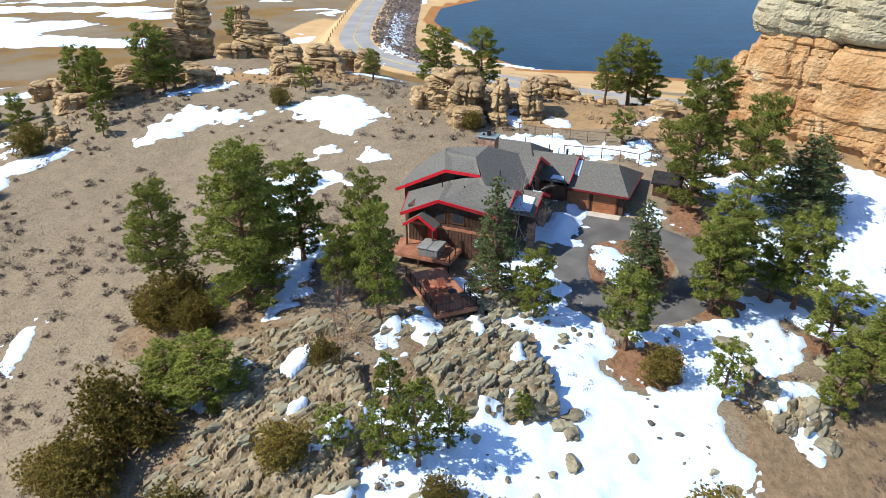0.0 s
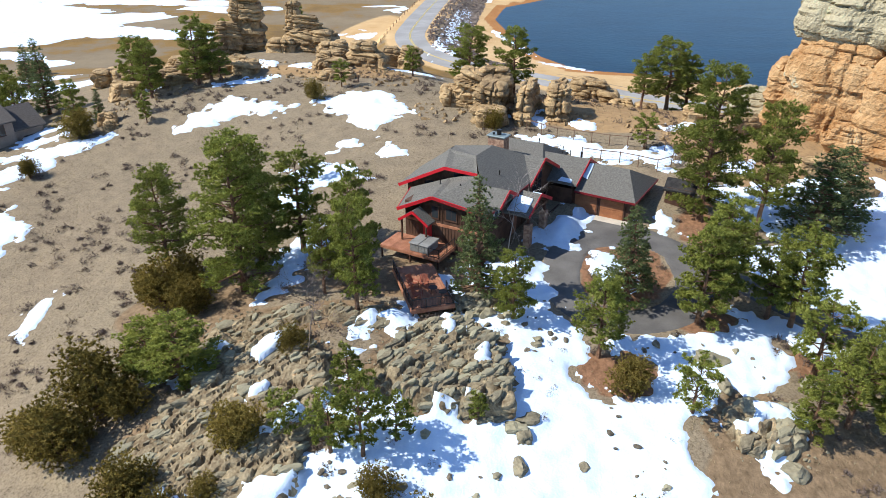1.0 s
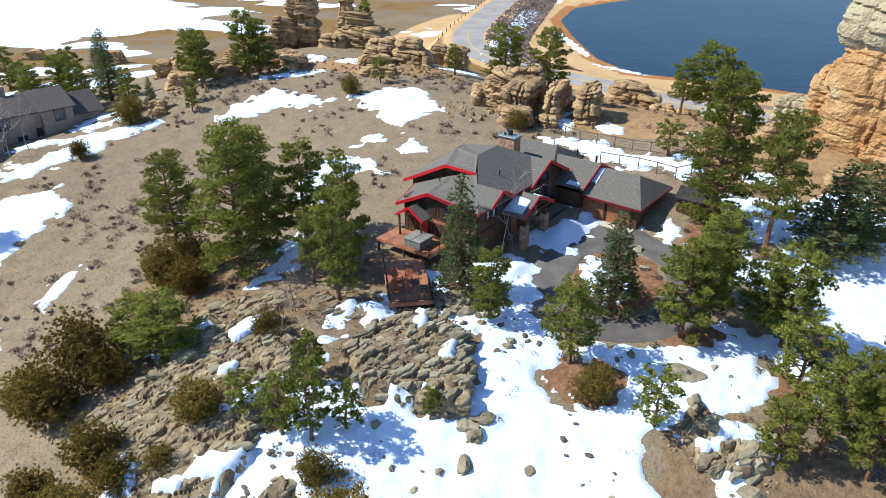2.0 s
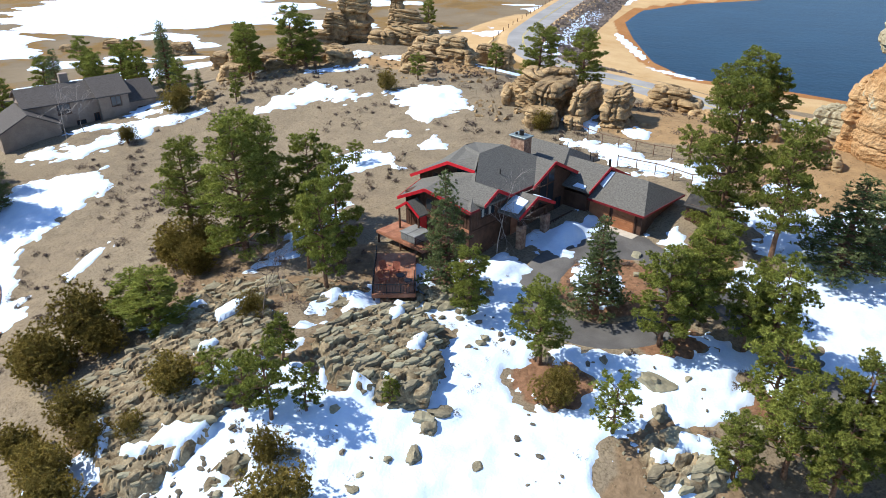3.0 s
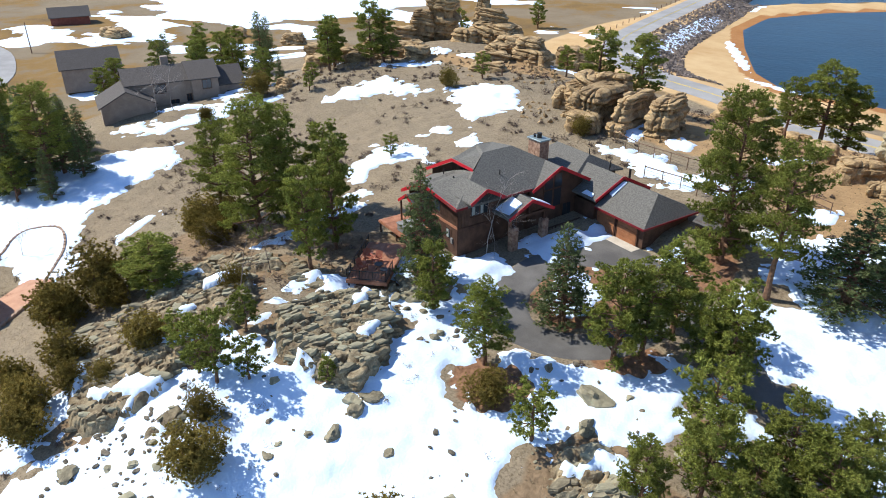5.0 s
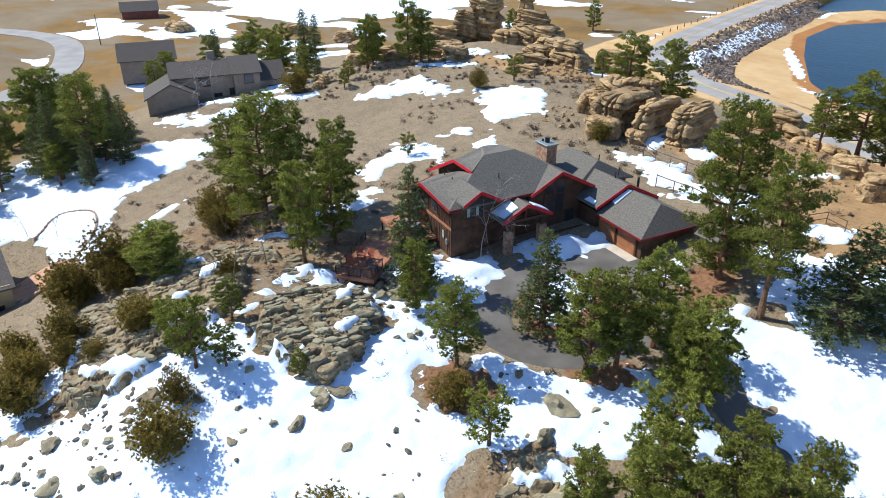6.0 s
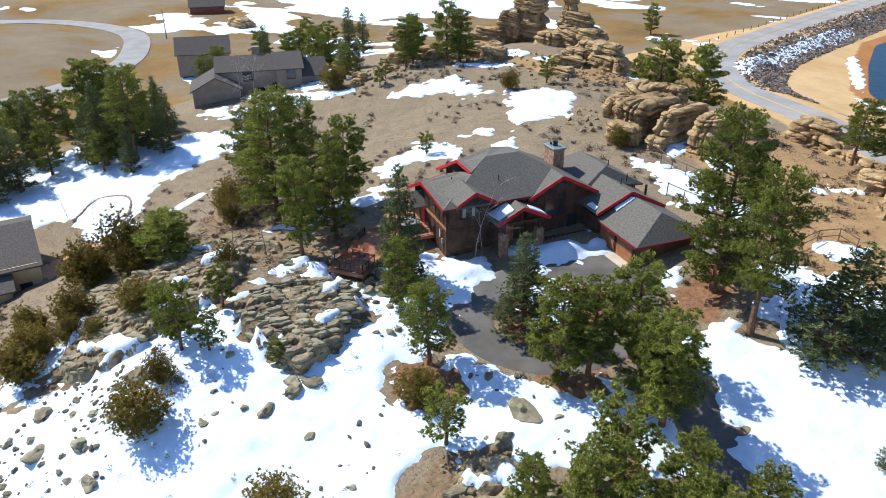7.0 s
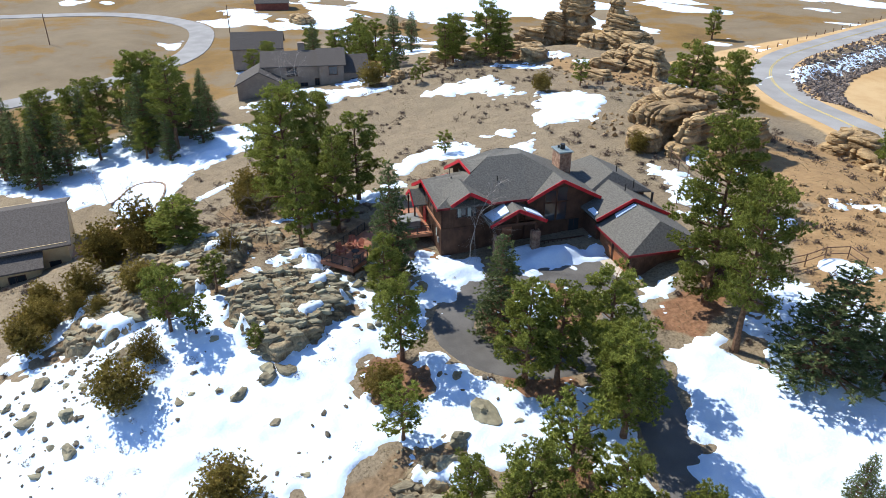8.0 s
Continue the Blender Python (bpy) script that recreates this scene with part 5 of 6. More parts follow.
roof_snow([(2.4, 4.7, 3.66), (2.4, 6.4, 4.48), (0.4, 6.6, 4.58), (0.3, 4.5, 3.56)])
roof_snow([(2.6, 8.2, 4.46), (2.6, 10.1, 3.52), (1.2, 10.0, 3.57), (1.5, 8.3, 4.41)])
roof_snow([(3.1, 15.65, 3.24), (3.0, 16.1, 3.44), (1.7, 16.2, 3.49), (1.5, 15.65, 3.24)])
roof_snow([(3.7, 17.6, 3.46), (4.4, 17.4, 3.36), (4.3, 19.7, 4.46), (3.8, 19.6, 4.42)], 0.1)
for x, y, z in ((-1.6, 6.5, 6.4), (-2.4, 4.0, 6.4), (-3.9, 2.2, 5.9), (-6.6, 2.8, 5.7), (1.2, 20.0, 5.0), (-0.5, 22.0, 4.6), (-3.4, 21.4, 5.3)):
    part("roof_vent", tube((x, y, z - 0.4), (x, y, z + 0.55), 0.06, 0.06, 6), M_metal, house)
part("stove_pipe", tube((1.5, 23.2, 2.8), (1.5, 23.2, 4.4), 0.14, 0.14, 8), M_metal, house)
part("meter_box", box(-1.05, -0.16, 0.5, -0.75, 0.0, 1.1, 0.02), M_grey, house, "grey meter box")
# small gable over the side door
for s, e in ((-1, -9.1), (1, -5.6)):
    part("roof", slab([(-7.4, -1.5, 4.05), (e, -1.5, 2.85), (e, 0.0, 2.85), (-7.4, 0.0, 4.05)], 0.14), M_shingle, house)
    part("fascia", beam((-7.4, -1.53, 3.95), (e, -1.53, 2.75), 0.06, 0.28), M_red, house)
for x in (-8.8, -5.9):
    part("post", box(x - 0.08, -1.4, 0.4, x + 0.08, -1.24, 2.8), M_trim, house)
part("door", box(-7.0, -0.09, 0.5, -6.0, 0.0, 2.55), M_red, house, "dark red side door")
part("garage_apron", box(3.2, 15.0, -0.8, 9.9, 16.28, -0.29, 0.02), M_pad, house, "pale concrete apron")
part("pergola", box(-11, 20.0, 2.9, -5.2, 21.8, 3.05), M_wood, house, "brown flat awning")

# ---- the decks ----
def planks(parent, x0, y0, x1, y1, z, wide=0.30):
    n = int(round((x1 - x0) / wide))
    w = (x1 - x0) / n
    for k in range(n):
        part("plank", box(x0 + k * w + 0.008, y0, z - 0.05, x0 + (k + 1) * w - 0.008, y1, z), M_wood, parent)


def railing(parent, pts, z, posts=1.3):
    """A black steel railing along pts on a deck at z."""
    for p, q in zip(pts, pts[1:]):
        p, q = Vector((*p, z)), Vector((*q, z))
        n = max(1, int(round((q - p).length / posts)))
        for k in range(n + 1):
            c = p.lerp(q, k / n)
            part("rail_post", box(c.x - 0.035, c.y - 0.035, z, c.x + 0.035, c.y + 0.035, z + 1.0), M_metal, parent)
        for dz in (0.10, 0.95):
            part("rail", beam(p + Vector((0, 0, dz)), q + Vector((0, 0, dz)), 0.05, 0.05), M_metal, parent)
        m = int((q - p).length / 0.14)
        bars = bmesh.new()
        for k in range(1, m):
            c = p.lerp(q, k / m)
            box(c.x - 0.009, c.y - 0.009, z + 0.1, c.x + 0.009, c.y + 0.009, z + 0.93, 0, bars)
        part("balusters", bars, M_metal, parent)


upper = thing("deck", "raised reddish-brown plank deck beside the house wall", "deck", 4.9, 63.4, 0, -23.2, "plank decks")
planks(upper, -10.2, -3.4, -3.2, -0.02, 0.5)
part("rim", box(-10.25, -3.46, 0.2, -3.15, -3.41, 0.46), M_wood, upper)
part("rim", box(-3.19, -3.4, 0.2, -3.14, -0.05, 0.46), M_wood, upper)
for x in (-10, -6.6, -3.3):
    part("post", box(x - 0.07, -3.4, -1.6, x + 0.07, -3.26, 0.45), M_trim, upper)
railing(upper, [(-3.25, -0.1), (-3.25, -3.3), (-4.4, -3.3)], 0.5)
tub = thing("hot_tub", "square grey hot tub under a folded vinyl cover", "hot tub", 4.9, 63.4, 0, -23.2)
part("cabinet", box(-6.75, -3.1, 0.5, -4.65, -1.0, 1.32, 0.05), M_grey, tub)
for k in range(6):
    part("panel", box(-6.7 + k * 0.345, -3.12, 0.56, -6.4 + k * 0.345, -3.1, 1.28), M_grey, tub)
part("cover", box(-6.85, -3.2, 1.32, -5.71, -0.9, 1.46, 0.04), M_grey, tub, "ribbed grey cover half")
part("cover", box(-5.69, -3.2, 1.32, -4.55, -0.9, 1.46, 0.04), M_grey, tub, "ribbed grey cover half")

lower = thing("deck", "reddish plank deck on posts above granite rocks", "deck", 1.2, 53.05, 0, 22.4, "plank decks")
planks(lower, -1.95, 0, 1.95, 8.0, 0.3, 0.26)
part("rim", box(-1.99, -0.05, -0.1, 1.99, 0.0, 0.26), M_wood, lower)
part("rim", box(-2.0, 0.0, -0.1, -1.955, 8.0, 0.26), M_wood, lower)
part("rim", box(1.955, 0.0, -0.1, 2.0, 8.0, 0.26), M_wood, lower)
for x in (-1.8, 1.8):
    for y in (0.15, 3.0):
        part("post", box(x - 0.07, y - 0.07, -2.0, x + 0.07, y + 0.07, 0.24), M_trim, lower)
railing(lower, [(-1.9, 7.8), (-1.9, 0.06), (1.9, 0.06), (1.9, 2.6)], 0.3)


def deck_chair(x, y, rz):
    c = thing("deck_chair", "reddish-brown slatted timber lounge chair on the deck", "chair", x, y, z=0.3 + 0.0, rz=rz, group="deck chairs")
    for k in range(5):
        part("seat_slat", box(-0.3, -0.30 + 0.12 * k, 0.36 - 0.03 * k, 0.3, -0.20 + 0.12 * k, 0.39 - 0.03 * k), M_chair, c)
    for k in range(5):
        part("back_slat", beam((-0.26 + 0.13 * k, 0.30, 0.30), (-0.26 + 0.13 * k, 0.62, 1.02 - 0.03 * abs(k - 2)), 0.11, 0.025), M_chair, c)
    for s in (-0.33, 0.33):
        part("arm", box(s - 0.07, -0.38, 0.56, s + 0.07, 0.42, 0.59), M_chair, c)
        part("leg", box(s - 0.03, -0.34, 0.0, s + 0.03, -0.26, 0.56), M_chair, c)
        part("leg", beam((s, -0.1, 0.34), (s, 0.52, 0.02), 0.05, 0.1), M_chair, c)
    c.scale = (1.08, 1.08, 1.08)
    return c


def in_deck(x, y):
    c, s = math.cos(radians(22.4)), math.sin(radians(22.4))
    return 1.2 + x * c - y * s, 53.05 + x * s + y * c


deck_chair(*in_deck(-0.9, 2.0), 22.4 + 60)
deck_chair(*in_deck(0.1, 3.6), 22.4 - 10)
deck_chair(*in_deck(-0.9, 3.9), 22.4 + 30)
for x, y, r, hh in ((0.6, 2.4, 0.42, 0.6), (1.3, 1.6, 0.38, 0.5)):
    t = thing("side_table", "round dark metal side table on the deck", "table", *in_deck(x, y), 0.3, 0, "deck tables")
    part("tabletop", tube((0, 0, hh - 0.03), (0, 0, hh), r, r, 20), M_metal, t)
    for k in range(3):
        a = k * 2.094
        part("leg", beam((0.1 * math.cos(a), 0.1 * math.sin(a), hh - 0.03), (r * 0.8 * math.cos(a), r * 0.8 * math.sin(a), 0), 0.03, 0.03), M_metal, t)

# ---- the neighbours ----
def gabled(parent, x0, y0, x1, y1, z0, ht, rise, wall, roof, way="x", over=0.5):
    """A block with a gable roof whose ridge runs along way."""
    part("wall", box(x0, y0, z0, x1, y1, ht), wall, parent)
    if way == "x":
        m = (y0 + y1) / 2
        for y, o in ((y0, -over), (y1, over)):
            part("roof", slab([(x0 - over, y + o, ht - 0.2), (x1 + over, y + o, ht - 0.2), (x1 + over, m, ht + rise), (x0 - over, m, ht + rise)], 0.2), roof, parent)
        for x, t in ((x0, 0.2), (x1, 0.2)):
            part("gable", gable_wall([(y0, ht - 0.1), (m, ht + rise - 0.25), (y1, ht - 0.1)], t, ("x", x + (0 if x == x1 else 0.2))), wall, parent)
    else:
        m = (x0 + x1) / 2
        for x, o in ((x0, -over), (x1, over)):
            part("roof", slab([(x + o, y0 - over, ht - 0.2), (x + o, y1 + over, ht - 0.2), (m, y1 + over, ht + rise), (m, y0 - over, ht + rise)], 0.2), roof, parent)
        for y, t in ((y0, 0.2), (y1, 0.2)):
            part("gable", gable_wall([(x0, ht - 0.1), (m, ht + rise - 0.25), (x1, ht - 0.1)], t, ("y", y if y == y0 else y - 0.2)), wall, parent)


nb = thing("house", "taupe two-storey house with brown-grey gabled roofs", "house", -80.6, 95.9, -4.7, 60)
gabled(nb, -8.5, -4.5, 4.5, 4.5, -3, 5.2, 2.0, M_tan, M_roof2)
gabled(nb, -13.5, -8.5, -4.5, 0.0, -3, 2.6, 2.4, M_tan, M_roof2, "y")
gabled(nb, 3.0, -5.5, 8.0, 4.5, -3, 5.4, 2.2, M_tan, M_roof2)
gabled(nb, 8.0, -4.6, 12.8, 3.6, -3, 3.6, 2.6, M_tan, M_roof2)
part("chimney", box(-1.2, 0.6, 5, 0.2, 1.8, 8.6), M_tan, nb)
for x0, z0, x1, z1, at in ((-3.6, 3.0, -1.6, 4.6, -4.5), (-1.0, 0.0, 0.4, 1.4, -4.5), (5.0, 3.2, 6.6, 4.8, -5.5), (9.6, 0.4, 11.4, 2.0, -4.6), (2.0, 0.2, 2.8, 2.2, -4.5)):
    window(x0, z0, x1, z1, "s", at, nb)
nb2 = thing("house", "dark brown house with steep shingle roof behind pines", "house", -123.0, 106.0, -6.6, 60)
gabled(nb2, -6.5, -5, 6, 5, -3, 2.6, 3.2, M_tan, M_roof2)
cabin = thing("house", "small dark red log cabin on the meadow", "house", -205, 152, -10.5, 60)
gabled(cabin, -6, -4, 6, 4, -2, 4.2, 2.6, M_cabin, M_roof2)
nb3 = thing("house", "ochre stucco house with low brown shingle roof", "house", -45.6, 38.2, -11.6, -14)
gabled(nb3, -8.0, -24.0, 8.0, 0.0, -2, 4.6, 2.4, M_plaster, M_roof2, "y", 0.5)
part("wall", box(8.0, -24.0, -2, 10.4, -3.4, 3.1), M_plaster, nb3)
part("roof", slab([(7.6, -24.5, 4.1), (11.0, -24.5, 3.0), (11.0, -2.9, 3.0), (7.6, -2.9, 4.1)], 0.2), M_roof2, nb3)
window(-7.0, 0.2, -5.2, 2.2, "e", 10.4, nb3)
window(-9.6, 0.2, -8.2, 2.2, "e", 10.4, nb3)
window(-2.4, 0.3, -1.2, 2.2, "e", 8.0, nb3, False, 1)
patio = tagged(new("patio", link_mesh("patio", [(x, y, h(x, y) + 0.10) for x, y in ((-49, 46), (-43.5, 47), (-38.6, 38.5), (-40.6, 34.0), (-45, 36))], [(0, 1, 2, 3, 4)], M_brown)), "terracotta-coloured concrete patio beside the ochre house", "patio", kind="structure")
M_block = material("wall_blocks", (0.30, 0.20, 0.14), (0.42, 0.30, 0.22), 1.0, 0.9, 0.2, each=0.2)
kerb = thing("garden_wall", "curving low garden wall of tan blocks", "wall")
ring = rounded([(-36.6, 36.5, 0), (-41.6, 42.5, 0), (-46.0, 47.5, 0), (-50.5, 52.5, 0), (-56.0, 55.0, 0), (-60.5, 52.0, 0), (-58.0, 47.0, 0)], 7)
for p, q in zip(ring, ring[1:]):
    d = Vector(q) - Vector(p)
    m = pose((p[0] + q[0]) / 2, (p[1] + q[1]) / 2, h((p[0] + q[0]) / 2, (p[1] + q[1]) / 2) + 0.05, 0, 0, math.degrees(math.atan2(d.y, d.x)))
    block = box(-d.length / 2 + 0.02, -0.15, -0.4, d.length / 2 - 0.02, 0.15, 0.35, 0.03)
    part("block", block, M_block, kerb).matrix_basis = m
shed = thing("shed", "small dark maroon shed with a black roof", "shed", 26.6, 78.6, h(26.6, 78.6), -23)
gabled(shed, -1.5, -1.2, 1.5, 1.2, -0.4, 2.0, 0.8, M_trim, M_metal, "x", 0.25)


# ---- fences ----
def fence(name, label, pts, gap, high, rails, mat, r=0.05, wires=()):
    f = thing(name, label, "fence")
    line = rounded([(x, y, 0) for x, y in pts], 8)
    tops, rest = [], 0.0
    for p, q in zip(line, line[1:]):
        p, q = Vector(p), Vector(q)
        while rest < (q - p).length:
            c = p.lerp(q, rest / (q - p).length)
            tops.append((c.x, c.y, h(c.x, c.y)))
            rest += gap
        rest -= (q - p).length
    for x, y, z in tops:
        part("post", tube((x, y, z - 0.3), (x, y, z + high), r, r * 0.9, 6), mat, f)
    for a, b in zip(tops, tops[1:]):
        for k in rails:
            part("rail", beam((a[0], a[1], a[2] + k), (b[0], b[1], b[2] + k), r * 1.2, r * 1.4), mat, f)
        for k in wires:
            part("wire", beam((a[0], a[1], a[2] + k), (b[0], b[1], b[2] + k), 0.015, 0.015), M_metal, f)
    return f


M_post = material("weathered_brown_post", (0.12, 0.065, 0.04), (0.22, 0.13, 0.08), 2.0, 0.9, 0.2, fine=6)
fence("garden_fence", "brown post fence with wire mesh behind the house", [(8.6, 97.5), (13, 95.0), (18, 93.5), (22, 92.2), (27.5, 90.0), (25.5, 85.5), (20.5, 87.4), (15.5, 88.6)], 2.4, 1.6, (1.5,), M_post, 0.06, (0.3, 0.7, 1.1))
fence("garden_fence", "brown timber rail fence on the sandy slope", [(29.5, 82.0), (31.5, 85.0), (33.5, 89.0), (36.5, 88.0)], 2.2, 1.4, (0.6, 1.3), M_post, 0.06)
fence("road_fence", "low timber guard posts beside the lake road", [(-29.6, 184), (-30.0, 206), (-30.0, 262), (-29, 330)], 5.0, 1.0, (), M_post, 0.12)
fence("road_fence", "low timber guard posts beside the lake road", [(-8, 166), (-16.5, 186), (-18.6, 206), (-18.6, 262)], 5.0, 1.0, (), M_post, 0.12)
for x, y, hh in ((-187, 69, 9.0), (-178, 122, 9.0), (-20.6, 120.0, 1.2)):
    p = thing("utility_pole", "plain weathered timber pole standing in grass", "pole", x, y, h(x, y))
    part("pole", tube((0, 0, -0.5), (0, 0, hh), 0.16, 0.11, 8), M_post, p)


# ---- loose stones, brush and grass ----
def near_any(x, y):
    return most(drive_field(x, y) + 0.4, in_poly(x, y, [(-9, 66), (5, 62), (17, 74), (24, 73), (28, 84), (12, 90), (-6, 84)]))


def scatter(n, x0, x1, y0, y1, test, seed):
    r = np.random.default_rng(seed)
    x, y = r.uniform(x0, x1, n), r.uniform(y0, y1, n)
    k = test(x, y)
    x, y = x[k], y[k]
    return np.stack([x, y, land(x, y)], 1), r


pts, r = scatter(2600, -64, 60, 14, 128, lambda x, y: (snow_field(x, y) < 0.3) & (near_any(x, y) < 0) & (rocky(x, y) < -0.3) & (fbm(x / 9, y / 9, 0, 41, 3) > -0.05) & (along(x, y, ROAD)[0] > 7), 42)
cloud = np.repeat(pts, 32, 0)
spread = np.repeat(r.uniform(0.3, 0.95, len(pts)), 32)[:, None]
cloud = cloud + r.normal(0, 1, cloud.shape) * spread * np.array([0.42, 0.42, 0.0]) + np.stack([np.zeros(len(cloud)), np.zeros(len(cloud)), np.abs(r.normal(0, 0.22, len(cloud))) * spread[:, 0] * 1.6 + 0.03], 1)
tagged(new("sagebrush", tuft_mesh(cloud, r, 0.22, M_sage, 6, 0.12, "sagebrush")), "low leafless grey-brown sagebrush across the slope", "shrub", kind="stuff")
pts, r = scatter(26000, -62, 58, 14, 118, lambda x, y: (snow_field(x, y) < 0.1) & (near_any(x, y) < 0) & (rocky(x, y) < 0.2), 43)
tagged(new("grass", tuft_mesh(pts + np.array([0, 0, 0.03]), r, 0.20, M_straw, 4, 0.10, "grass")), "short dry straw-coloured bunch grass", "grass", kind="stuff")
# brush poking through the snow
pts, r = scatter(900, -12, 62, 16, 86, lambda x, y: (snow_field(x, y) > 0.3) & (fbm(x / 5, y / 5, 0, 45, 3) > 0.16) & (near_any(x, y) < 0), 44)
cloud = np.repeat(pts, 12, 0) + 0
cloud[:, :2] += r.normal(0, 0.2, (len(cloud), 2))
cloud[:, 2] += 0.2 + np.abs(r.normal(0, 0.12, len(cloud)))
tagged(new("twigs", tuft_mesh(cloud, r, 0.24, M_twig, 4, 0.05, "twigs")), "bare brown twigs poking through the snow", "shrub", kind="stuff")


PEBBLES = [stone_mesh(70 + i, z) for i, z in enumerate((0.6, 0.75, 0.55, 0.8, 0.65))]
for me in PEBBLES:
    me.materials[0] = M_darkstone


def lone_stone(x, y, size, k, label, lift=0.1):
    me = (BOULDERS if size > 0.75 else PEBBLES)[k % len(BOULDERS)]
    ob = new("boulder", me)
    ob.matrix_basis = pose(x, y, h(x, y) + lift, (k * 37) % 25 - 12, (k * 53) % 25 - 12, (k * 101) % 360) @ Matrix.Diagonal((size * 1.25, size * 0.9, size, 1))
    return tagged(ob, label, "rock", group="loose boulders")


for k, (x, y, s) in enumerate(((8.8, 41.4, 1.7), (9.5, 40.7, 1.5), (9.8, 42.6, 1.6), (9.2, 38.4, 1.3), (13.9, 39.3, 1.0), (7.6, 37.4, 0.9), (6.4, 35.6, 0.8), (24.8, 51.3, 2.3), (25.6, 48.4, 1.5), (27.0, 46.4, 2.2), (29.4, 44.6, 2.4), (28.2, 43.4, 2.0), (30.4, 46.8, 1.8), (26.6, 42.6, 1.4), (29.0, 41.2, 1.7),
                               (2.4, 39.6, 1.0), (-0.4, 27.0, 1.6), (-3.2, 24.6, 1.8), (3.6, 26.0, 1.4), (-7.0, 26.6, 1.6), (19.6, 38.6, 0.8), (16.0, 35.4, 1.0), (32.6, 49.8, 1.6), (55.5, 79.5, 1.2), (20.8, 69.6, 1.1), (21.4, 66.2, 0.9), (16.0, 60.4, 0.8))):
    lone_stone(x, y, s, k, "rounded lichen-grey boulder half sunk in snow", 0.1 * s)
r = np.random.default_rng(77)
made = 0
while made < 250:
    x, y = (r.uniform(-12, 6) if made % 2 else r.uniform(-10, 30)), (r.uniform(18, 33) if made % 2 else r.uniform(18, 58))
    if float(snow_field(np.array(x), np.array(y))) > 0.6 and fbm(x / 6, y / 6, 0, 61, 2) > -0.12 - (0.3 if x < 4 else 0):
        lone_stone(x, y, 0.22 + 0.65 * r.random() ** 2, made, "small dark stone showing through melting snow", 0.2)
        made += 1
# stones banked under the deck and along the island
bank = thing("stone_bank", "banked tan granite boulders beside the lower deck", "rock")
for k in range(70):
    x, y = 5.2 + r.normal(0, 1.5), 55.2 + r.normal(0, 1.3)
    s = 0.5 + 0.7 * r.random()
    hang("stone", STONES[k % len(STONES)], bank, pose(x, y, h(x, y) + 0.25 * r.random() + 0.15, r.normal(0, 18), r.normal(0, 18), r.uniform(0, 360)) @ Matrix.Diagonal((s * 1.2, s, s * 1.1, 1)))


def rubble(name, label, places, size, mat, seed):
    """Many small angular stones in one mesh."""
    q = np.random.default_rng(seed)
    base = np.array([(1, 0, 0), (-1, 0, 0), (0, 1, 0), (0, -1, 0), (0, 0, 1), (0, 0, -0.6), (0.7, 0.6, 0.6), (-0.6, -0.7, 0.6)], float)
    fs = np.array([(0, 2, 6), (2, 4, 6), (4, 0, 6), (1, 3, 7), (3, 4, 7), (4, 1, 7), (2, 1, 4), (3, 0, 4), (0, 5, 2), (2, 5, 1), (1, 5, 3), (3, 5, 0)])
    vs, faces = [], []
    for i, p in enumerate(places):
        s = size * q.uniform(0.5, 1.3)
        m = np.array(Euler(q.uniform(0, 6.28, 3)).to_matrix())
        vs.append((base * q.uniform(0.6, 1.2, base.shape) * s) @ m + p)
        faces.append(fs + 8 * i)
    ob = new(name, link_mesh(name, np.concatenate(vs).tolist(), np.concatenate(faces).tolist(), mat))
    return tagged(ob, label, "rock", kind="stuff")


def road_side(lo, hi, y0, y1, n, seed):
    q = np.random.default_rng(seed)
    y = q.uniform(y0, y1, n)
    path = np.array(ROAD)
    x = np.interp(y, path[:, 1][4:], path[:, 0][4:]) + q.uniform(lo, hi, n)
    return np.stack([x, y, land(x, y)], 1)


rubble("riprap", "dark angular riprap boulders on the dam slope", np.concatenate([road_side(8, 16, 158, 300, 4600, 1), road_side(4.6, 8, 158, 300, 600, 3)]), 0.52, M_riprap, 5)
pts, r = scatter(1600, -66, 34, 92, 134, lambda x, y: most(oval(x, y, -56, 118, 16, 7, 48), oval(x, y, -40, 127, 18, 6, 0), oval(x, y, -20, 124, 10, 8, 0), oval(x, y, 4, 104, 14, 6, 0), oval(x, y, 34, 100, 12, 9, 0)) > 0, 46)
rubble("rubble", "broken granite stones strewn below the crags", pts, 0.45, M_crag, 6)
pts, r = scatter(2600, -22, 34, 24, 60, lambda x, y: (rocky(x, y) > -1.3) & (snow_field(x, y) < 0.4), 47)
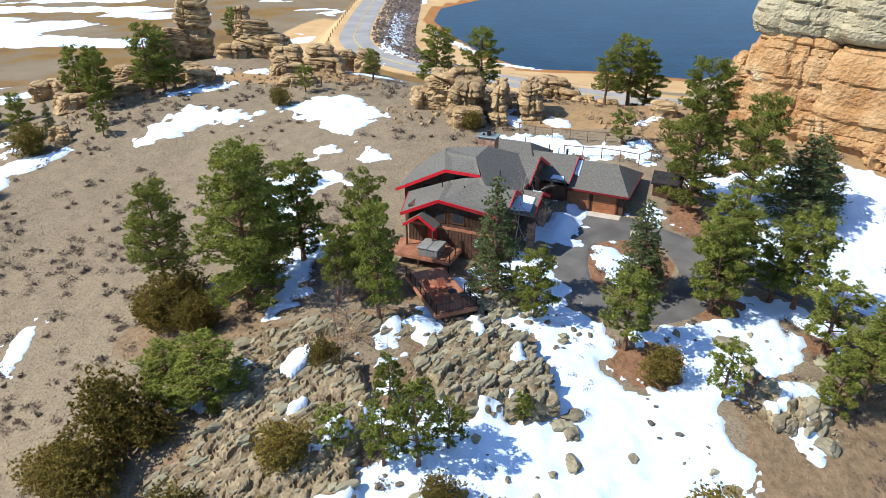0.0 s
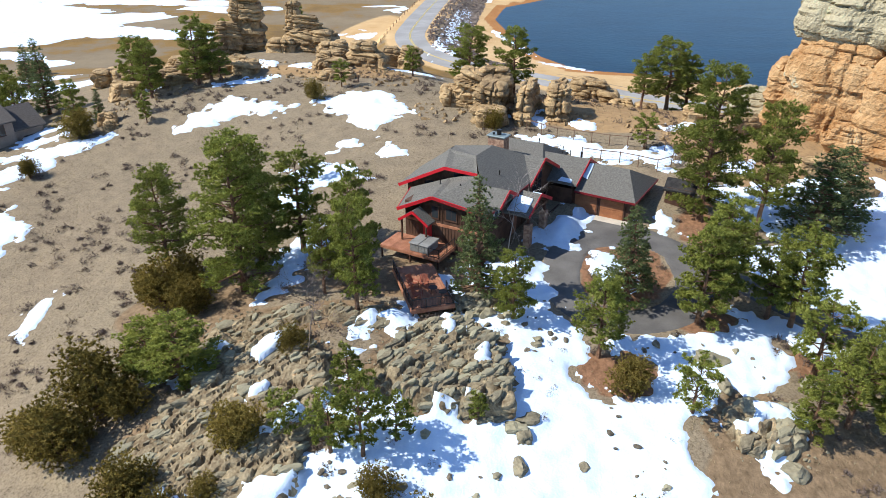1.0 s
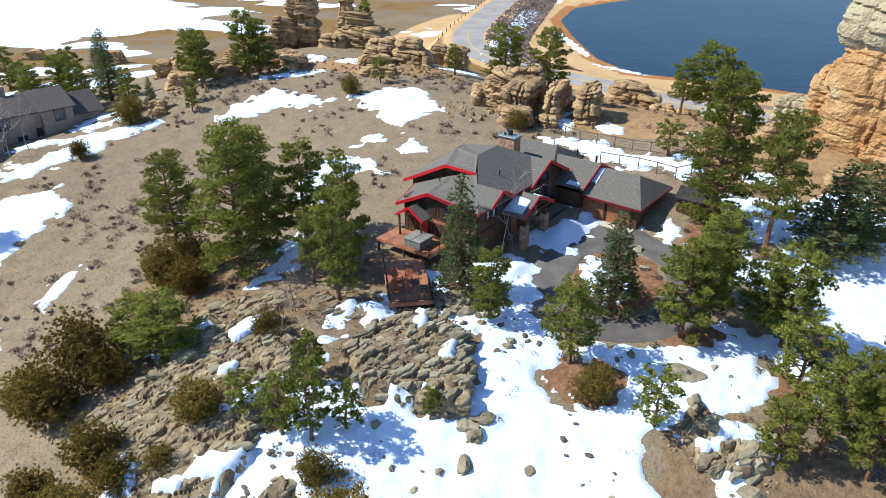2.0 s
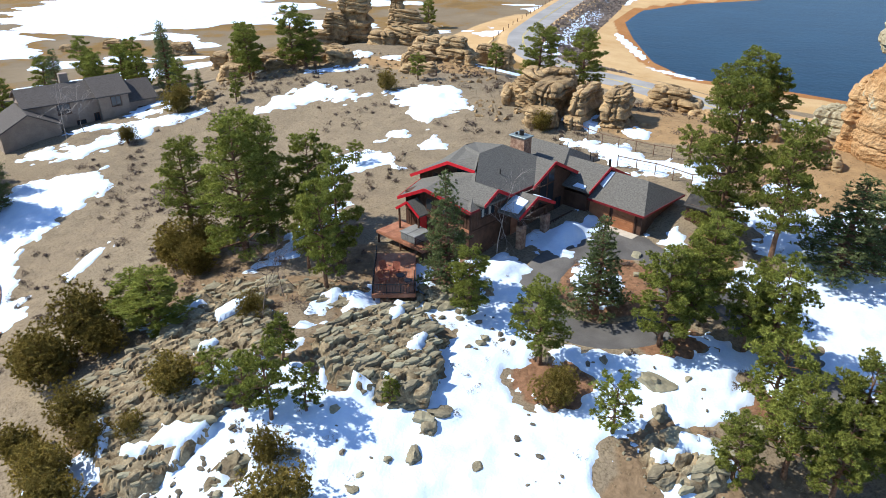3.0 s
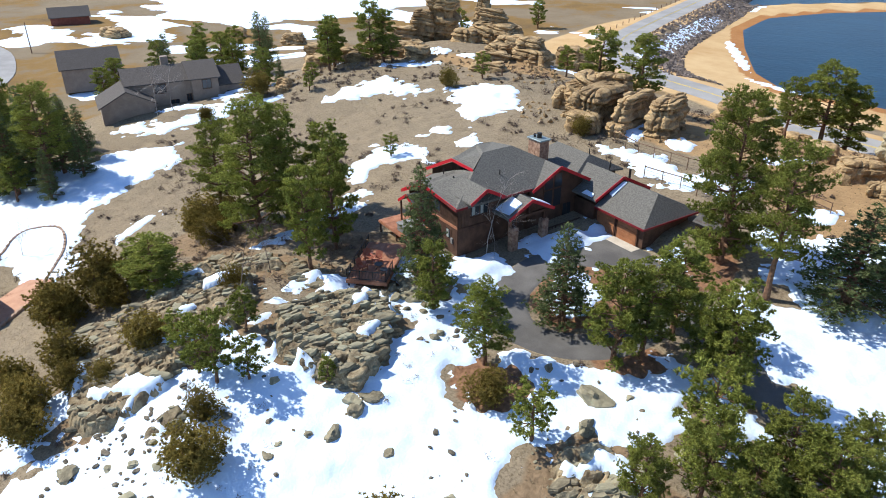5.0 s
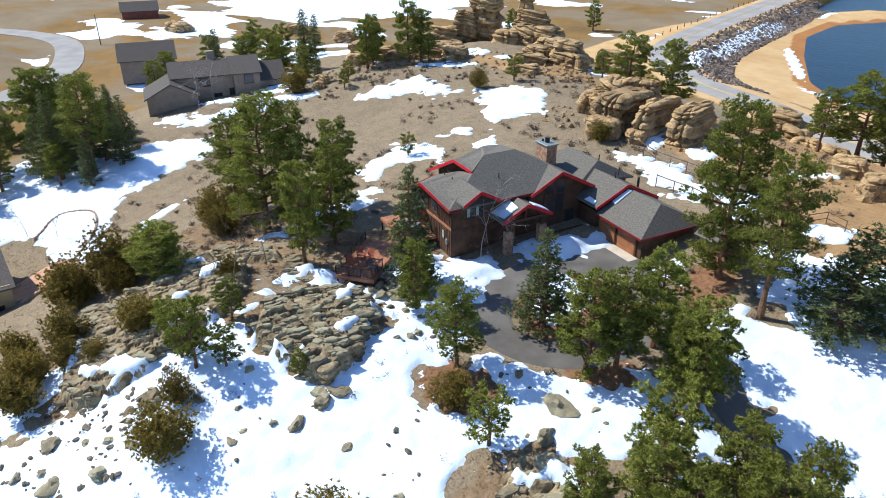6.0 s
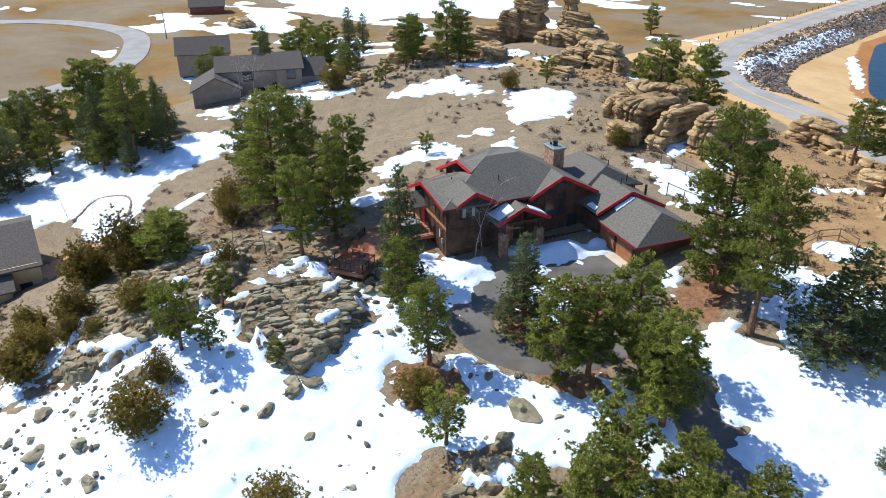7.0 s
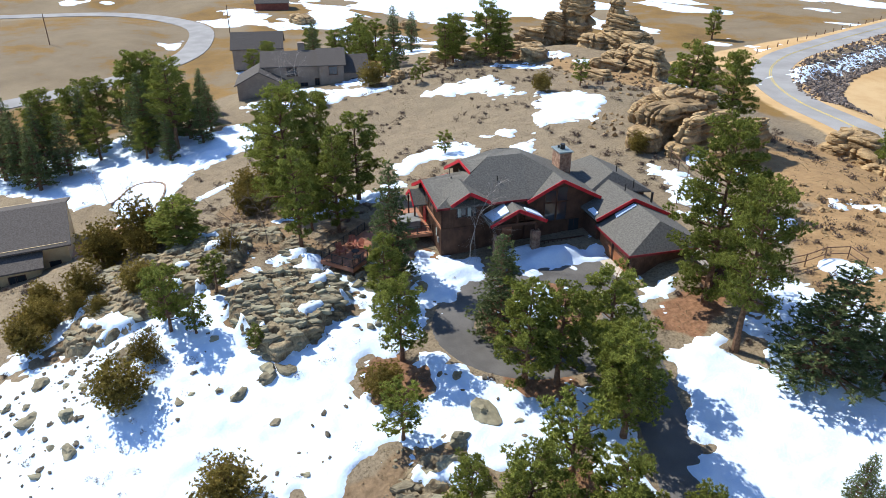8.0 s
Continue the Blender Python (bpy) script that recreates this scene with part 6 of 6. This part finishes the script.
rubble("rubble", "small loose granite stones between the slabs", pts, 0.2, M_stone, 7)


# ---- bare trees ----
def bare_meshes(seed, high, mat, twist=0.3):
    q = np.random.default_rng(seed)
    bm = bmesh.new()

    def grow(p, d, length, rad, depth):
        steps = 3
        for k in range(steps):
            d2 = (d + Vector(q.normal(0, twist * 0.35, 3))).normalized()
            e = p + d2 * length / steps
            tube(p, e, rad * (1 - 0.25 * k), rad * (1 - 0.25 * (k + 1)) + 0.004, 5 if depth == 0 else 3, bm)
            if depth < 3 and (k or depth):
                for _ in range(3 if depth == 0 else 2):
                    side = (d2 + Vector(q.normal(0, 0.75, 3))).normalized()
                    grow(e, side, length * q.uniform(0.42, 0.62), rad * 0.42, depth + 1)
            p, d = e, d2
    grow(Vector((0, 0, -0.2)), Vector((0, 0, 1)), high, 0.011 * high + 0.01, 0)
    me = bpy.data.meshes.new("trunk")
    bm.to_mesh(me)
    bm.free()
    me.materials.append(mat)
    return me


M_birch = material("pale_aspen_bark", (0.26, 0.22, 0.19), (0.40, 0.35, 0.31), 2.0, 0.9, 0.1)
M_dead = material("dead_grey_wood", (0.10, 0.07, 0.055), (0.24, 0.185, 0.15), 2.0, 0.95, 0.3)
for x, y, hh, mat, label in ((7.3, 65.2, 5.6, M_birch, "leafless pale aspen before the dark facade"), (-8.4, 45.6, 5.4, M_dead, "dead twisted grey pine on the rocks"), (-8.9, 50.6, 4.0, M_dead, "dead twisted grey pine on the rocks"),
                             (-73.2, 86.4, 6.0, M_birch, "leafless aspen before the taupe house"), (-71.8, 89.0, 5.5, M_birch, "leafless aspen before the taupe house"), (52.6, 70.5, 2.6, M_birch, "leafless grey shrub in deep snow"), (50.4, 74.0, 2.2, M_birch, "leafless grey shrub in deep snow"), (-55, 49, 3.4, M_birch, "leafless young tree in the snowy yard"), (-60, 47, 3.8, M_birch, "leafless young tree in the snowy yard")):
    t = thing("bare_tree", label, "tree", x, y, h(x, y), (x * 31) % 360, "leafless trees")
    hang("trunk", bare_meshes(int(abs(x * 7 + y)), hh, mat), t)
